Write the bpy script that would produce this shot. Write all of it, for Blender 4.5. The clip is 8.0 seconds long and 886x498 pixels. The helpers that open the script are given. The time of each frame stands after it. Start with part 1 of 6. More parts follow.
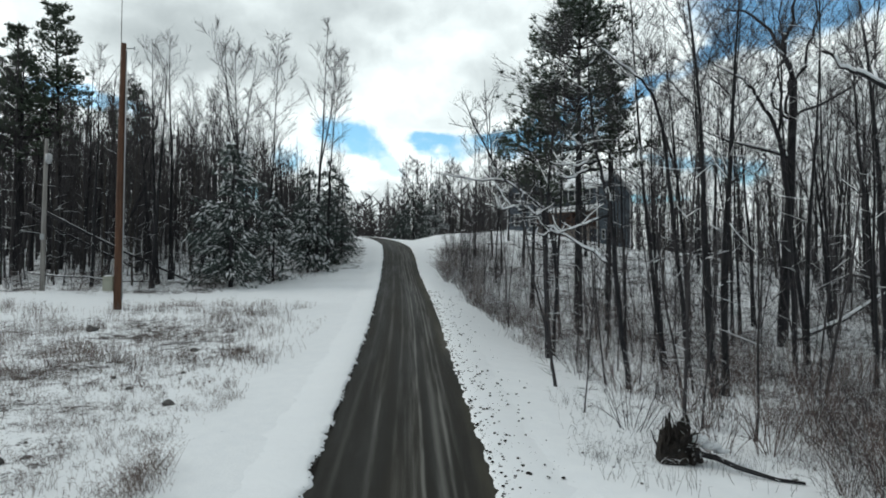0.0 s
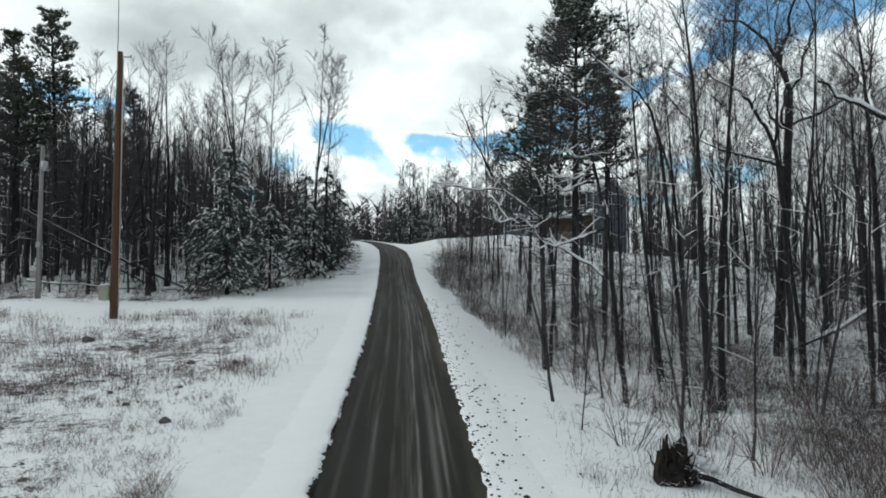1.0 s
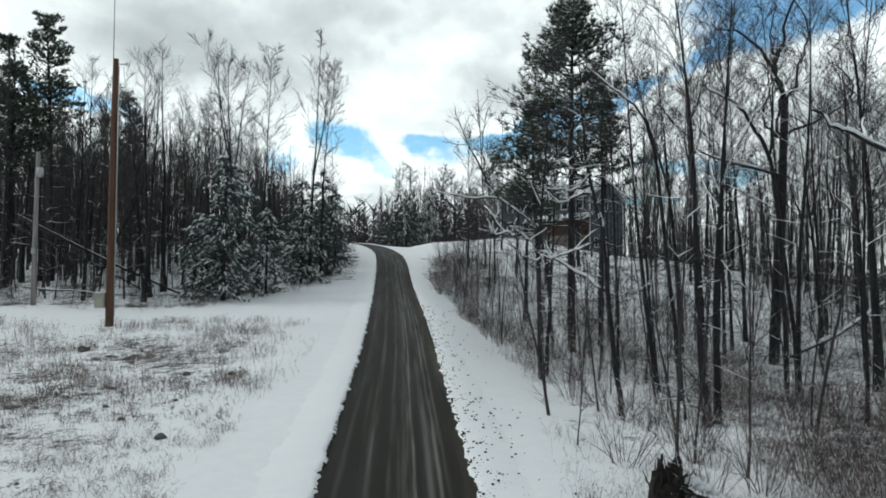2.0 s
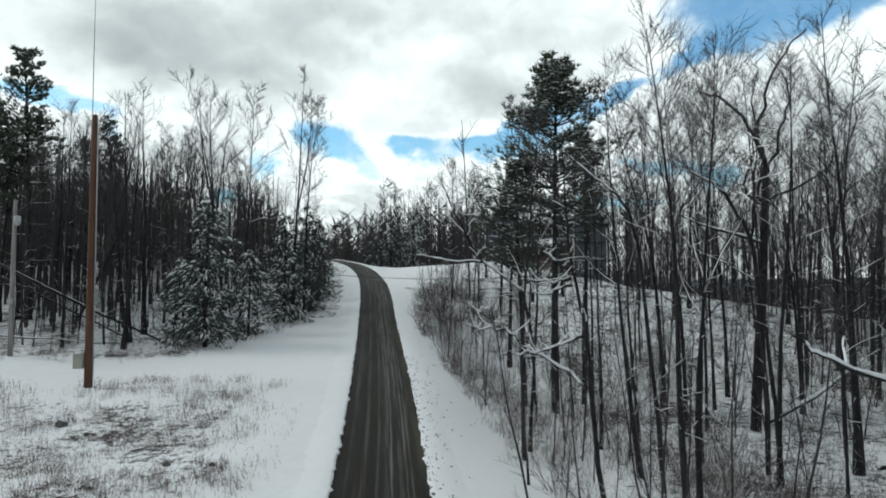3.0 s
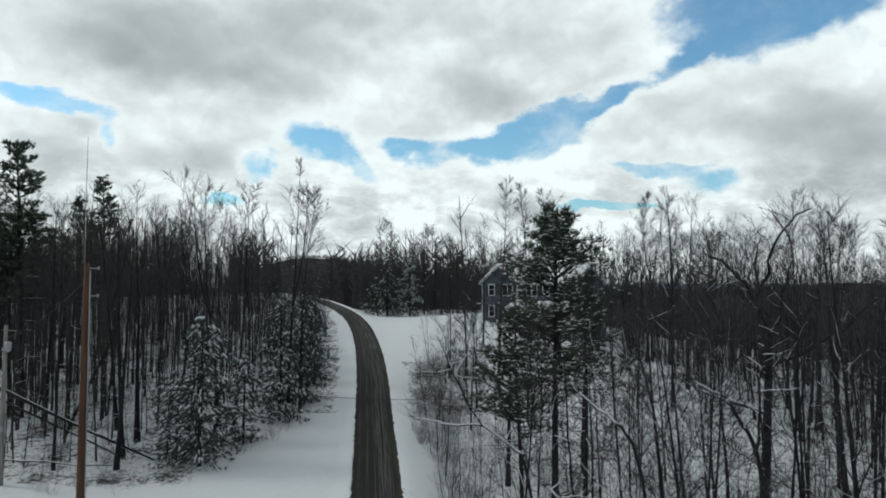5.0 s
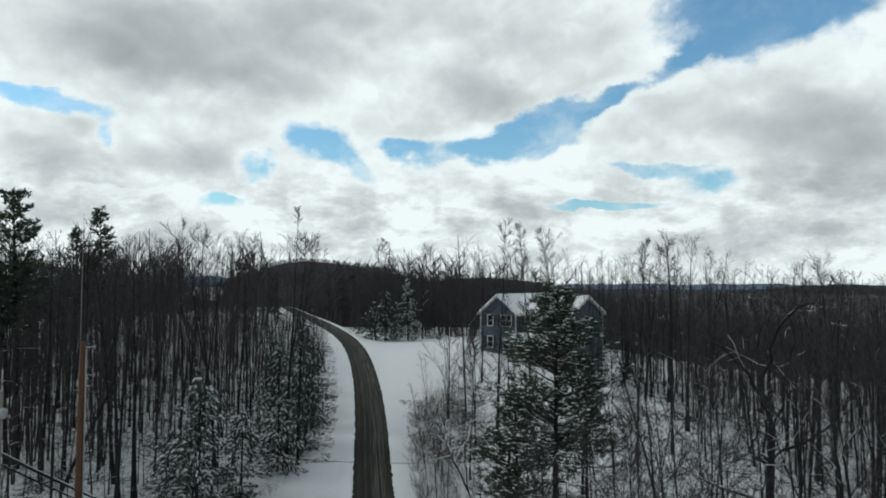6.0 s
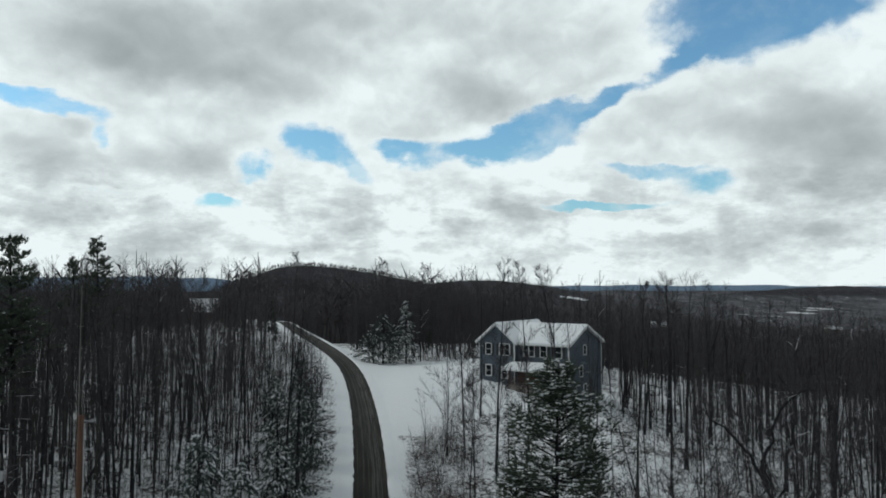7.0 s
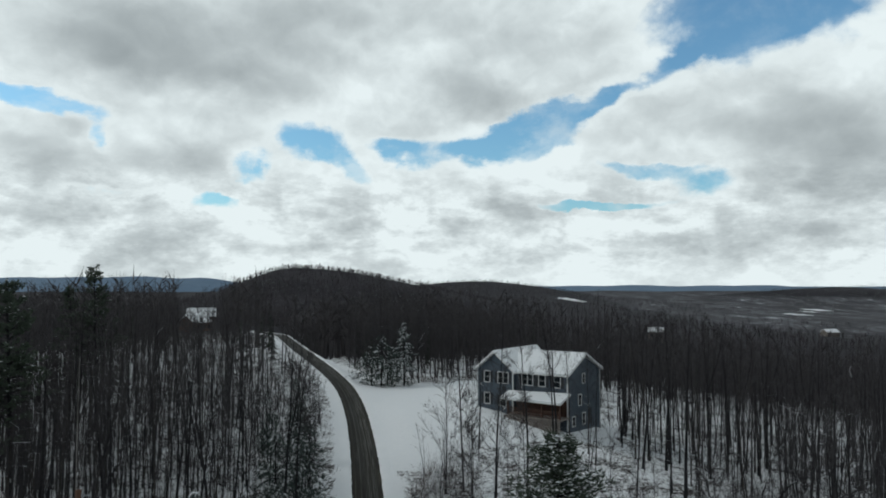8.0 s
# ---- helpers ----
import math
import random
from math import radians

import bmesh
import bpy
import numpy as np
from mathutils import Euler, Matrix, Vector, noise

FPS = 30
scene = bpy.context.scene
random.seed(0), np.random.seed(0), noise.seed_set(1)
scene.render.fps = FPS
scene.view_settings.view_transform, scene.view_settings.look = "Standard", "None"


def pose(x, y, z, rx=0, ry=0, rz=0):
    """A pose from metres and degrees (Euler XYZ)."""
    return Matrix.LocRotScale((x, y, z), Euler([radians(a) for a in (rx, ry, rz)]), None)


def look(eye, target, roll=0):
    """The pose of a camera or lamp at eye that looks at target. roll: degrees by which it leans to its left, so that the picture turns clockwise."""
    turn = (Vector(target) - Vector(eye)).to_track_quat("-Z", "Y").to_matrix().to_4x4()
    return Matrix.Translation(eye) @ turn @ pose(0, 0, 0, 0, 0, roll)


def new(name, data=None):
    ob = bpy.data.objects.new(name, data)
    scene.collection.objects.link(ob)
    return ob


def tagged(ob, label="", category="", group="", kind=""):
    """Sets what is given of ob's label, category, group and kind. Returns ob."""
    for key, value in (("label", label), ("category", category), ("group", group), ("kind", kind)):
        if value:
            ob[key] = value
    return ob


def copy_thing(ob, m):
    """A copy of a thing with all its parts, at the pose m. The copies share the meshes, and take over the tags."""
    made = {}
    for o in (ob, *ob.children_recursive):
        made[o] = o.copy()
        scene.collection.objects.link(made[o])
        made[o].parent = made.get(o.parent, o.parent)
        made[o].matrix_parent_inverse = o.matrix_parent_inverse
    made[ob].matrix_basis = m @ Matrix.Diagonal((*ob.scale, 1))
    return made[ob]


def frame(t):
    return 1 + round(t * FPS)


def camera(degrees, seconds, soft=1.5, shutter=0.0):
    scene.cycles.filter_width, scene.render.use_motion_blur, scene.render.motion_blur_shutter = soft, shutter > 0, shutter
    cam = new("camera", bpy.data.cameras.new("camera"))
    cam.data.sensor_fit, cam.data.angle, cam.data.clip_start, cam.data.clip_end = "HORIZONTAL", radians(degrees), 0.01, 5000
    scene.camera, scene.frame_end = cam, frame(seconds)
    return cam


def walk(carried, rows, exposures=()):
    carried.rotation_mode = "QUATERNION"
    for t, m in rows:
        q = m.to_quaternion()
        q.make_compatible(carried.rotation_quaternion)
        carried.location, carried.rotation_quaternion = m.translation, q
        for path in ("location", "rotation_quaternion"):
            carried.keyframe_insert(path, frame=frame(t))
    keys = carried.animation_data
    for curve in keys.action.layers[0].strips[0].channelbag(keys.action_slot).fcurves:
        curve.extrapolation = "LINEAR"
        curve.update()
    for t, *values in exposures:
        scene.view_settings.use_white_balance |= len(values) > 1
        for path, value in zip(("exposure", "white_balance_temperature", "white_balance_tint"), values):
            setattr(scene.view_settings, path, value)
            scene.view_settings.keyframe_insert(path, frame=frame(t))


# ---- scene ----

# ------------------------------------------------------------ camera and its rise
EYE, SCALE = 3.4, 1.0714
cam = camera(65.0, 8.0, 1.8)
ROWS = [
    (0.0, 0.0, 0.0, 0.0, 0.0, 2.413, -0.12),
    (0.5, 0.01, 0.0, 0.16, -0.10, 2.498, -0.09),
    (1.0, -0.02, -0.02, 0.335, -0.28, 2.564, -0.10),
    (1.3, -0.02, -0.03, 0.44, -0.37, 2.58, -0.10),
    (2.0, 0.0, -0.05, 0.67, -0.55, 2.62, -0.08),
    (2.3, 0.01, -0.06, 0.85, -0.75, 2.65, -0.06),
    (2.5, 0.03, -0.07, 1.66, -1.66, 2.69, -0.02),
    (2.6, 0.04, -0.07, 2.05, -1.76, 2.70, 0.0),
    (3.0, 0.049, -0.07, 3.447, -1.80, 2.72, 0.01),
    (3.5, 0.083, -0.024, 5.209, -1.835, 2.761, 0.04),
    (4.0, 0.044, 0.036, 6.928, -1.957, 2.862, 0.015),
    (4.5, -0.036, 0.072, 8.677, -2.07, 2.92, -0.013),
    (5.2, -0.08, 0.13, 11.25, -2.18, 2.93, -0.03),
    (6.0, -0.15, 0.19, 14.20, -2.33, 2.95, -0.03),
    (6.5, -0.27, 0.15, 15.88, -2.49, 3.01, 0.008),
    (7.0, -0.31, 0.17, 17.564, -2.58, 3.03, 0.05),
    (7.5, -0.33, 0.19, 19.284, -2.66, 3.01, 0.05),
    (8.0, -0.43, 0.17, 21.0, -2.788, 2.997, 0.023),
]
EXPOSURES = [(0.0, 0.45, 6230, 5), (2.5, 0.43, 6230, 5), (3.5, 0.34, 6230, 5), (4.5, 0.15, 6230, 5), (6.5, 0.02, 6200, 5), (8.0, -0.07, 6150, 5)]
walk(cam, [(t, pose(SCALE * x, SCALE * y, EYE + SCALE * z, 90 + pitch, roll, yaw)) for t, x, y, z, yaw, pitch, roll in ROWS], EXPOSURES)


# ------------------------------------------------------------ node helpers
def link_in(tree, sock, value):
    if value is None:
        return
    if isinstance(value, bpy.types.NodeSocket):
        tree.links.new(value, sock)
    else:
        sock.default_value = value


def calc(tree, op, a, b=None, c=None, clamp=False):
    n = tree.nodes.new("ShaderNodeMath")
    n.operation, n.use_clamp = op, clamp
    for sock, v in zip(n.inputs, (a, b, c)):
        link_in(tree, sock, v)
    return n.outputs[0]


def blend(tree, fac, a, b, mode="MIX"):
    n = tree.nodes.new("ShaderNodeMix")
    n.data_type, n.blend_type = "RGBA", mode
    link_in(tree, n.inputs[0], fac)
    link_in(tree, n.inputs[6], (*a, 1) if isinstance(a, tuple) else a)
    link_in(tree, n.inputs[7], (*b, 1) if isinstance(b, tuple) else b)
    return n.outputs[2]


def fuzz(tree, vec, scale, detail=4.0, rough=0.55, warp=0.0):
    n = tree.nodes.new("ShaderNodeTexNoise")
    link_in(tree, n.inputs["Vector"], vec)
    n.inputs["Scale"].default_value, n.inputs["Detail"].default_value = scale, detail
    n.inputs["Roughness"].default_value, n.inputs["Distortion"].default_value = rough, warp
    return n.outputs["Fac"]


def ramp(tree, v, lo, hi, a=0.0, b=1.0):
    n = tree.nodes.new("ShaderNodeMapRange")
    n.interpolation_type = "SMOOTHSTEP"
    link_in(tree, n.inputs["Value"], v)
    for k, x in (("From Min", lo), ("From Max", hi), ("To Min", a), ("To Max", b)):
        n.inputs[k].default_value = x
    return n.outputs[0]


def vec_scale(tree, vec, sx, sy, sz):
    n = tree.nodes.new("ShaderNodeMapping")
    link_in(tree, n.inputs["Vector"], vec)
    n.inputs["Scale"].default_value = (sx, sy, sz)
    return n.outputs[0]


# ------------------------------------------------------------ world: broken winter cloud over a pale blue sky, one veiled sun
SUN_AZ, SUN_EL = radians(-78), radians(38)
world = bpy.data.worlds.new("winter_sky")
world.use_nodes = True
scene.world = world
wt = world.node_tree
wt.nodes.clear()
sky = wt.nodes.new("ShaderNodeTexSky")
sky.sky_type, sky.sun_disc = "NISHITA", False
sky.sun_elevation, sky.sun_rotation = SUN_EL, SUN_AZ
ray = wt.nodes.new("ShaderNodeTexCoord").outputs["Generated"]
part_xyz = wt.nodes.new("ShaderNodeSeparateXYZ")
wt.links.new(ray, part_xyz.inputs[0])
dx, dy, dz = part_xyz.outputs
ahead = calc(wt, "MAXIMUM", dy, 0.05)
az, el = calc(wt, "DIVIDE", dx, ahead), calc(wt, "DIVIDE", dz, ahead)
front = ramp(wt, dy, 0.1, 0.4)
# a flat cloud layer seen in perspective
lift = calc(wt, "ADD", calc(wt, "MAXIMUM", dz, 0.0), 0.15)
comb = wt.nodes.new("ShaderNodeCombineXYZ")
wt.links.new(calc(wt, "DIVIDE", dx, lift), comb.inputs[0])
wt.links.new(calc(wt, "DIVIDE", dy, lift), comb.inputs[1])
layer = comb.outputs[0]
rough_edge = fuzz(wt, vec_scale(wt, ray, 1, 1, 2.0), 9.0, 6.0, 0.6)
wob_a = calc(wt, "MULTIPLY_ADD", calc(wt, "SUBTRACT", fuzz(wt, ray, 14.0, 6.0, 0.6), 0.5), 0.11, az)
wob_e = calc(wt, "MULTIPLY_ADD", calc(wt, "SUBTRACT", rough_edge, 0.5), 0.065, el)


def spot(a0, e0, ra, re, turn, gain=1.0):
    """A soft oval in the sky about the bearing a0 and the height e0 (tangents)."""
    u, v = calc(wt, "SUBTRACT", wob_a, a0), calc(wt, "SUBTRACT", wob_e, e0)
    c, s = math.cos(radians(turn)), math.sin(radians(turn))
    p = calc(wt, "ADD", calc(wt, "MULTIPLY", u, c / ra), calc(wt, "MULTIPLY", v, s / ra))
    q = calc(wt, "ADD", calc(wt, "MULTIPLY", u, -s / re), calc(wt, "MULTIPLY", v, c / re))
    r2 = calc(wt, "ADD", calc(wt, "MULTIPLY", p, p), calc(wt, "MULTIPLY", q, q))
    return calc(wt, "MULTIPLY", calc(wt, "EXPONENT", calc(wt, "MULTIPLY", r2, -1.0)), gain)


def gather(items):
    total = items[0]
    for s in items[1:]:
        total = calc(wt, "ADD", total, s)
    return total


gaps = gather([spot(*g) for g in (
    (0.515, 0.410, 0.140, 0.060, 8, 1.60), (0.420, 0.336, 0.059, 0.025, 20, 0.90), (0.300, 0.284, 0.093, 0.019, 24, 1.15), (0.195, 0.240, 0.076, 0.022, 22, 1.00),
    (0.103, 0.200, 0.093, 0.022, 6, 1.20), (-0.028, 0.199, 0.034, 0.010, -8, 0.80), (-0.150, 0.216, 0.047, 0.029, -20, 1.15), (-0.091, 0.167, 0.035, 0.014, -30, 0.95),
    (-0.218, 0.170, 0.024, 0.019, 0, 0.85), (-0.489, 0.257, 0.080, 0.015, -14, 1.20), (-0.430, 0.206, 0.022, 0.014, 0, 0.75), (0.448, 0.150, 0.051, 0.020, 0, 0.85),
    (0.337, 0.168, 0.059, 0.010, -4, 0.70), (0.277, 0.118, 0.101, 0.007, 2, 0.75), (-0.281, 0.117, 0.035, 0.010, 0, 0.70), (-0.427, 0.138, 0.076, 0.005, 2, 0.60))])
greys = gather([spot(*g) for g in (
    (-0.361, 0.353, 0.245, 0.063, -8, 0.92), (-0.312, 0.308, 0.127, 0.025, -6, 0.45), (-0.087, 0.391, 0.169, 0.042, 0, 0.50), (0.107, 0.281, 0.089, 0.041, -14, 0.85),
    (0.212, 0.354, 0.135, 0.051, 0, 0.30), (0.594, 0.225, 0.181, 0.060, -4, 1.05), (0.653, 0.140, 0.155, 0.035, 0, 0.55), (-0.530, 0.192, 0.085, 0.041, -10, 0.62),
    (-0.302, 0.177, 0.059, 0.029, -8, 0.72), (-0.109, 0.095, 0.059, 0.019, 0, 0.70), (-0.496, 0.104, 0.068, 0.019, 0, 0.55), (0.144, 0.104, 0.059, 0.015, -4, 0.60),
    (-0.148, 0.055, 0.076, 0.008, 0, 0.50), (0.377, 0.072, 0.051, 0.012, 0, 0.50), (0.603, 0.084, 0.059, 0.014, 0, 0.50))])
puffs = fuzz(wt, layer, 0.9, 7.0, 0.58, 0.4)
gap_field = calc(wt, "MULTIPLY", gaps, front)
far_gap = calc(wt, "MULTIPLY", ramp(wt, puffs, 0.42, 0.34), calc(wt, "SUBTRACT", 1.0, front))


def shifted(vec, x, y, z):
    n = wt.nodes.new("ShaderNodeVectorMath")
    n.operation = "ADD"
    wt.links.new(vec, n.inputs[0])
    n.inputs[1].default_value = (x, y, z)
    return n.outputs[0]


# cumulus: rounded heads on heads, lit from above
swirl = wt.nodes.new("ShaderNodeTexNoise")
swirl.inputs["Scale"].default_value, swirl.inputs["Detail"].default_value = 13.0, 5.0
wt.links.new(ray, swirl.inputs["Vector"])
swirl_vec = wt.nodes.new("ShaderNodeVectorMath")
swirl_vec.operation = "MULTIPLY_ADD"
wt.links.new(swirl.outputs["Color"], swirl_vec.inputs[0])
swirl_vec.inputs[1].default_value = (0.07, 0.07, 0.06)
wt.links.new(vec_scale(wt, ray, 1, 1, 1.35), swirl_vec.inputs[2])
bent = swirl_vec.outputs[0]


def heads(vec):
    """Thickness of the cumulus, about 0.5 on average."""
    n = wt.nodes.new("ShaderNodeTexVoronoi")
    n.feature, n.normalize = "F1", True
    n.inputs["Scale"].default_value, n.inputs["Detail"].default_value, n.inputs["Roughness"].default_value = 6.5, 2.6, 0.5
    wt.links.new(vec, n.inputs["Vector"])
    return calc(wt, "ADD", calc(wt, "MULTIPLY", calc(wt, "SUBTRACT", 0.85, n.outputs["Distance"]), 0.5), calc(wt, "MULTIPLY", fuzz(wt, vec, 5.5, 7.0, 0.54), 0.5))


lobes = heads(bent)
lit = calc(wt, "SUBTRACT", lobes, heads(shifted(bent, 0.004, 0.0, 0.024)))
tear = calc(wt, "MULTIPLY", calc(wt, "SUBTRACT", 0.53, lobes), 6.0)
open_sky = calc(wt, "ADD", calc(wt, "ADD", gap_field, calc(wt, "MULTIPLY", tear, ramp(wt, gap_field, 0.02, 0.30))), far_gap)
open_sky = ramp(wt, open_sky, 0.28, 0.90)
veil = ramp(wt, fuzz(wt, vec_scale(wt, ray, 1, 1, 1.6), 7.0, 8.0, 0.62, 0.2), 0.44, 0.66)
open_sky = calc(wt, "MULTIPLY", open_sky, calc(wt, "SUBTRACT", 1.0, calc(wt, "MULTIPLY", veil, ramp(wt, dz, 0.34, 0.16, 0.12, 0.55))))
# rows of small far clouds with grey bases, drawn together towards the horizon
rows_vec = vec_scale(wt, ray, 1, 1, 2.1)
rows_a = fuzz(wt, rows_vec, 10.0, 8.0, 0.62, 0.1)
rows_b = fuzz(wt, shifted(rows_vec, 0.0, 0.0, 0.030), 10.0, 8.0, 0.62, 0.1)
bands = calc(wt, "ADD", calc(wt, "MULTIPLY", ramp(wt, rows_a, 0.48, 0.62), 0.60), calc(wt, "MULTIPLY", calc(wt, "SUBTRACT", rows_b, rows_a), 2.6))
low_sky = calc(wt, "MULTIPLY", ramp(wt, dz, 0.20, 0.11), ramp(wt, dz, -0.01, 0.045, 0.35, 1.0))
swell = fuzz(wt, vec_scale(wt, ray, 1, 1, 1.7), 4.5, 3.0, 0.50)
shade = calc(wt, "MULTIPLY", calc(wt, "MULTIPLY", greys, front), calc(wt, "ADD", 0.55, calc(wt, "MULTIPLY", swell, 0.9)))
shade = calc(wt, "ADD", shade, calc(wt, "MULTIPLY", bands, low_sky))
shade = calc(wt, "ADD", shade, calc(wt, "MULTIPLY", calc(wt, "SUBTRACT", lobes, 0.49), 1.9))
shade = calc(wt, "SUBTRACT", shade, calc(wt, "MULTIPLY", lit, calc(wt, "MULTIPLY_ADD", low_sky, -1.4, 4.4)))
rim = ramp(wt, gap_field, 0.03, 0.30)
shade = calc(wt, "MULTIPLY", shade, calc(wt, "SUBTRACT", 1.0, calc(wt, "MULTIPLY", rim, 0.50)))
shade = calc(wt, "SUBTRACT", 1.0, calc(wt, "EXPONENT", calc(wt, "MULTIPLY", calc(wt, "MAXIMUM", shade, 0.0), -1.1)))
cloud_col = blend(wt, shade, (0.885, 0.92, 0.91), (0.24, 0.262, 0.272))
# an unseen heavy grey deck, added overhead and behind to dim the ground
deck = calc(wt, "MAXIMUM", ramp(wt, dz, 0.38, 0.62), ramp(wt, dy, 0.25, -0.25))
cloud_col = blend(wt, calc(wt, "MULTIPLY", deck, 0.85), cloud_col, (0.26, 0.28, 0.29))
blue = blend(wt, 1.0, sky.outputs[0], (0.095, 0.130, 0.135), "MULTIPLY")
heaven = blend(wt, open_sky, cloud_col, blue)
bg = wt.nodes.new("ShaderNodeBackground")
bg.inputs["Strength"].default_value = 1.0
wt.links.new(heaven, bg.inputs["Color"])
wt.links.new(bg.outputs[0], wt.nodes.new("ShaderNodeOutputWorld").inputs[0])

sun = new("sun", bpy.data.lights.new("sun", "SUN"))
sun.data.energy, sun.data.angle, sun.data.color = 0.75, radians(14), (1.0, 0.96, 0.9)
sun.matrix_world = look((0, 0, 60), (-60 * math.sin(SUN_AZ), -60 * math.cos(SUN_AZ), 60 - 60 * math.tan(SUN_EL)))


# ------------------------------------------------------------ materials
def material(name):
    m = bpy.data.materials.new(name)
    m.use_nodes = True
    t = m.node_tree
    return m, t, t.nodes["Principled BSDF"], t.nodes.new("ShaderNodeTexCoord").outputs["Object"]


def bump(t, bsdf, height, strength, dist=0.02):
    n = t.nodes.new("ShaderNodeBump")
    n.inputs["Strength"].default_value, n.inputs["Distance"].default_value = strength, dist
    t.links.new(height, n.inputs["Height"])
    t.links.new(n.outputs[0], bsdf.inputs["Normal"])


def plain(name, a, b, scale, rough=0.8, metal=0.0, bumpy=0.3, stretch=(1, 1, 1), dist=0.01):
    """A two-tone surface with grain at two scales."""
    m, t, p, co = material(name)
    v = vec_scale(t, co, *stretch)
    f = calc(t, "ADD", calc(t, "MULTIPLY", fuzz(t, v, scale), 0.6), calc(t, "MULTIPLY", fuzz(t, v, scale * 7), 0.4))
    t.links.new(blend(t, ramp(t, f, 0.35, 0.65), a, b), p.inputs["Base Color"])
    p.inputs["Roughness"].default_value, p.inputs["Metallic"].default_value = rough, metal
    bump(t, p, f, bumpy, dist)
    return m


def bark(name, a, b, lichen):
    m, t, p, co = material(name)
    rnd = t.nodes.new("ShaderNodeObjectInfo").outputs["Random"]
    v = vec_scale(t, co, 1, 1, 0.16)
    f = fuzz(t, v, 9.0, 5.0, 0.6)
    g = fuzz(t, co, 0.9, 3.0)
    col = blend(t, ramp(t, f, 0.35, 0.68), a, b)
    col = blend(t, calc(t, "MULTIPLY", ramp(t, g, 0.55, 0.75), 0.5), col, lichen)
    col = blend(t, ramp(t, rnd, 0.0, 1.0, 0.0, 0.45), col, a)
    t.links.new(col, p.inputs["Base Color"])
    p.inputs["Roughness"].default_value = 0.9
    p.inputs["Specular IOR Level"].default_value = 0.2
    bump(t, p, f, 0.6, 0.03)
    return m


SNOW = material("snow")
_m, t, p, co = SNOW
f = calc(t, "ADD", calc(t, "MULTIPLY", fuzz(t, co, 0.7), 0.7), calc(t, "MULTIPLY", fuzz(t, co, 7.0), 0.3))
t.links.new(blend(t, f, (0.78, 0.80, 0.83), (0.88, 0.89, 0.90)), p.inputs["Base Color"])
p.inputs["Roughness"].default_value = 0.7
bump(t, p, f, 0.5, 0.08)
SNOW = _m

# ground: snow, with leaf litter and dead stems showing through in the woods
GROUND, t, p, co = material("snow_ground")
xyz = t.nodes.new("ShaderNodeSeparateXYZ")
t.links.new(co, xyz.inputs[0])
cover = t.nodes.new("ShaderNodeAttribute")
cover.attribute_name = "litter"
big, mid, small = fuzz(t, co, 0.35, 4.0), fuzz(t, co, 2.6, 5.0, 0.65), fuzz(t, co, 14.0, 3.0, 0.6)
mix = calc(t, "ADD", calc(t, "ADD", calc(t, "MULTIPLY", big, 0.3), calc(t, "MULTIPLY", mid, 0.4)), calc(t, "MULTIPLY", small, 0.3))
thin = calc(t, "SUBTRACT", mix, calc(t, "MULTIPLY", cover.outputs["Fac"], 0.30))
bare = ramp(t, thin, 0.29, 0.36, 1.0, 0.0)
white = blend(t, mid, (0.76, 0.78, 0.81), (0.88, 0.89, 0.90))
litter_col = blend(t, small, (0.028, 0.024, 0.023), (0.078, 0.063, 0.056))
litter_col = blend(t, ramp(t, cover.outputs["Fac"], 0.65, 0.95), litter_col, blend(t, ramp(t, calc(t, "ADD", calc(t, "MULTIPLY", fuzz(t, co, 0.10, 6.0, 0.8), 0.6), calc(t, "MULTIPLY", fuzz(t, co, 0.012, 3.0), 0.4)), 0.38, 0.62), (0.009, 0.009, 0.012), (0.034, 0.030, 0.036)))
# the open valley beyond: scrub, fields and hedgerows half under snow
fields = calc(t, "ADD", calc(t, "MULTIPLY", fuzz(t, vec_scale(t, co, 1, 0.45, 1), 0.016, 6.0, 0.7), 0.6), calc(t, "MULTIPLY", fuzz(t, vec_scale(t, co, 1, 0.45, 1), 0.09, 4.0, 0.7), 0.4))
valley = blend(t, ramp(t, fields, 0.46, 0.60), (0.046, 0.045, 0.050), (0.135, 0.135, 0.15))
valley = blend(t, ramp(t, fields, 0.60, 0.64), valley, (0.70, 0.72, 0.74))
in_valley = calc(t, "MULTIPLY", calc(t, "MULTIPLY", ramp(t, xyz.outputs[0], 330, 560), ramp(t, xyz.outputs[1], 780, 1000)), ramp(t, xyz.outputs[2], 0.0, -12.0))
litter_col = blend(t, in_valley, litter_col, valley)
t.links.new(blend(t, bare, white, litter_col), p.inputs["Base Color"])
p.inputs["Roughness"].default_value = 0.85
p.inputs["Specular IOR Level"].default_value = 0.1
bump(t, p, mix, 0.45, 0.10)

ROAD, t, p, co = material("wet_gravel_asphalt")
uv = t.nodes.new("ShaderNodeUVMap").outputs[0]
uvs = t.nodes.new("ShaderNodeSeparateXYZ")
t.links.new(uv, uvs.inputs[0])
across = uvs.outputs[0]
lane = fuzz(t, vec_scale(t, uv, 7.0, 0.05, 1), 1.0, 4.0, 0.6)
hair = fuzz(t, vec_scale(t, uv, 22.0, 0.16, 1), 1.0, 4.0, 0.65)
patch = fuzz(t, vec_scale(t, uv, 4.0, 0.07, 1), 1.0, 5.0, 0.6)
grit = fuzz(t, co, 30.0, 4.0, 0.7)
col = blend(t, grit, (0.0066, 0.0063, 0.0051), (0.0220, 0.0200, 0.0152))
col = blend(t, calc(t, "MULTIPLY", ramp(t, patch, 0.45, 0.72), 0.6), col, (0.045, 0.041, 0.033))
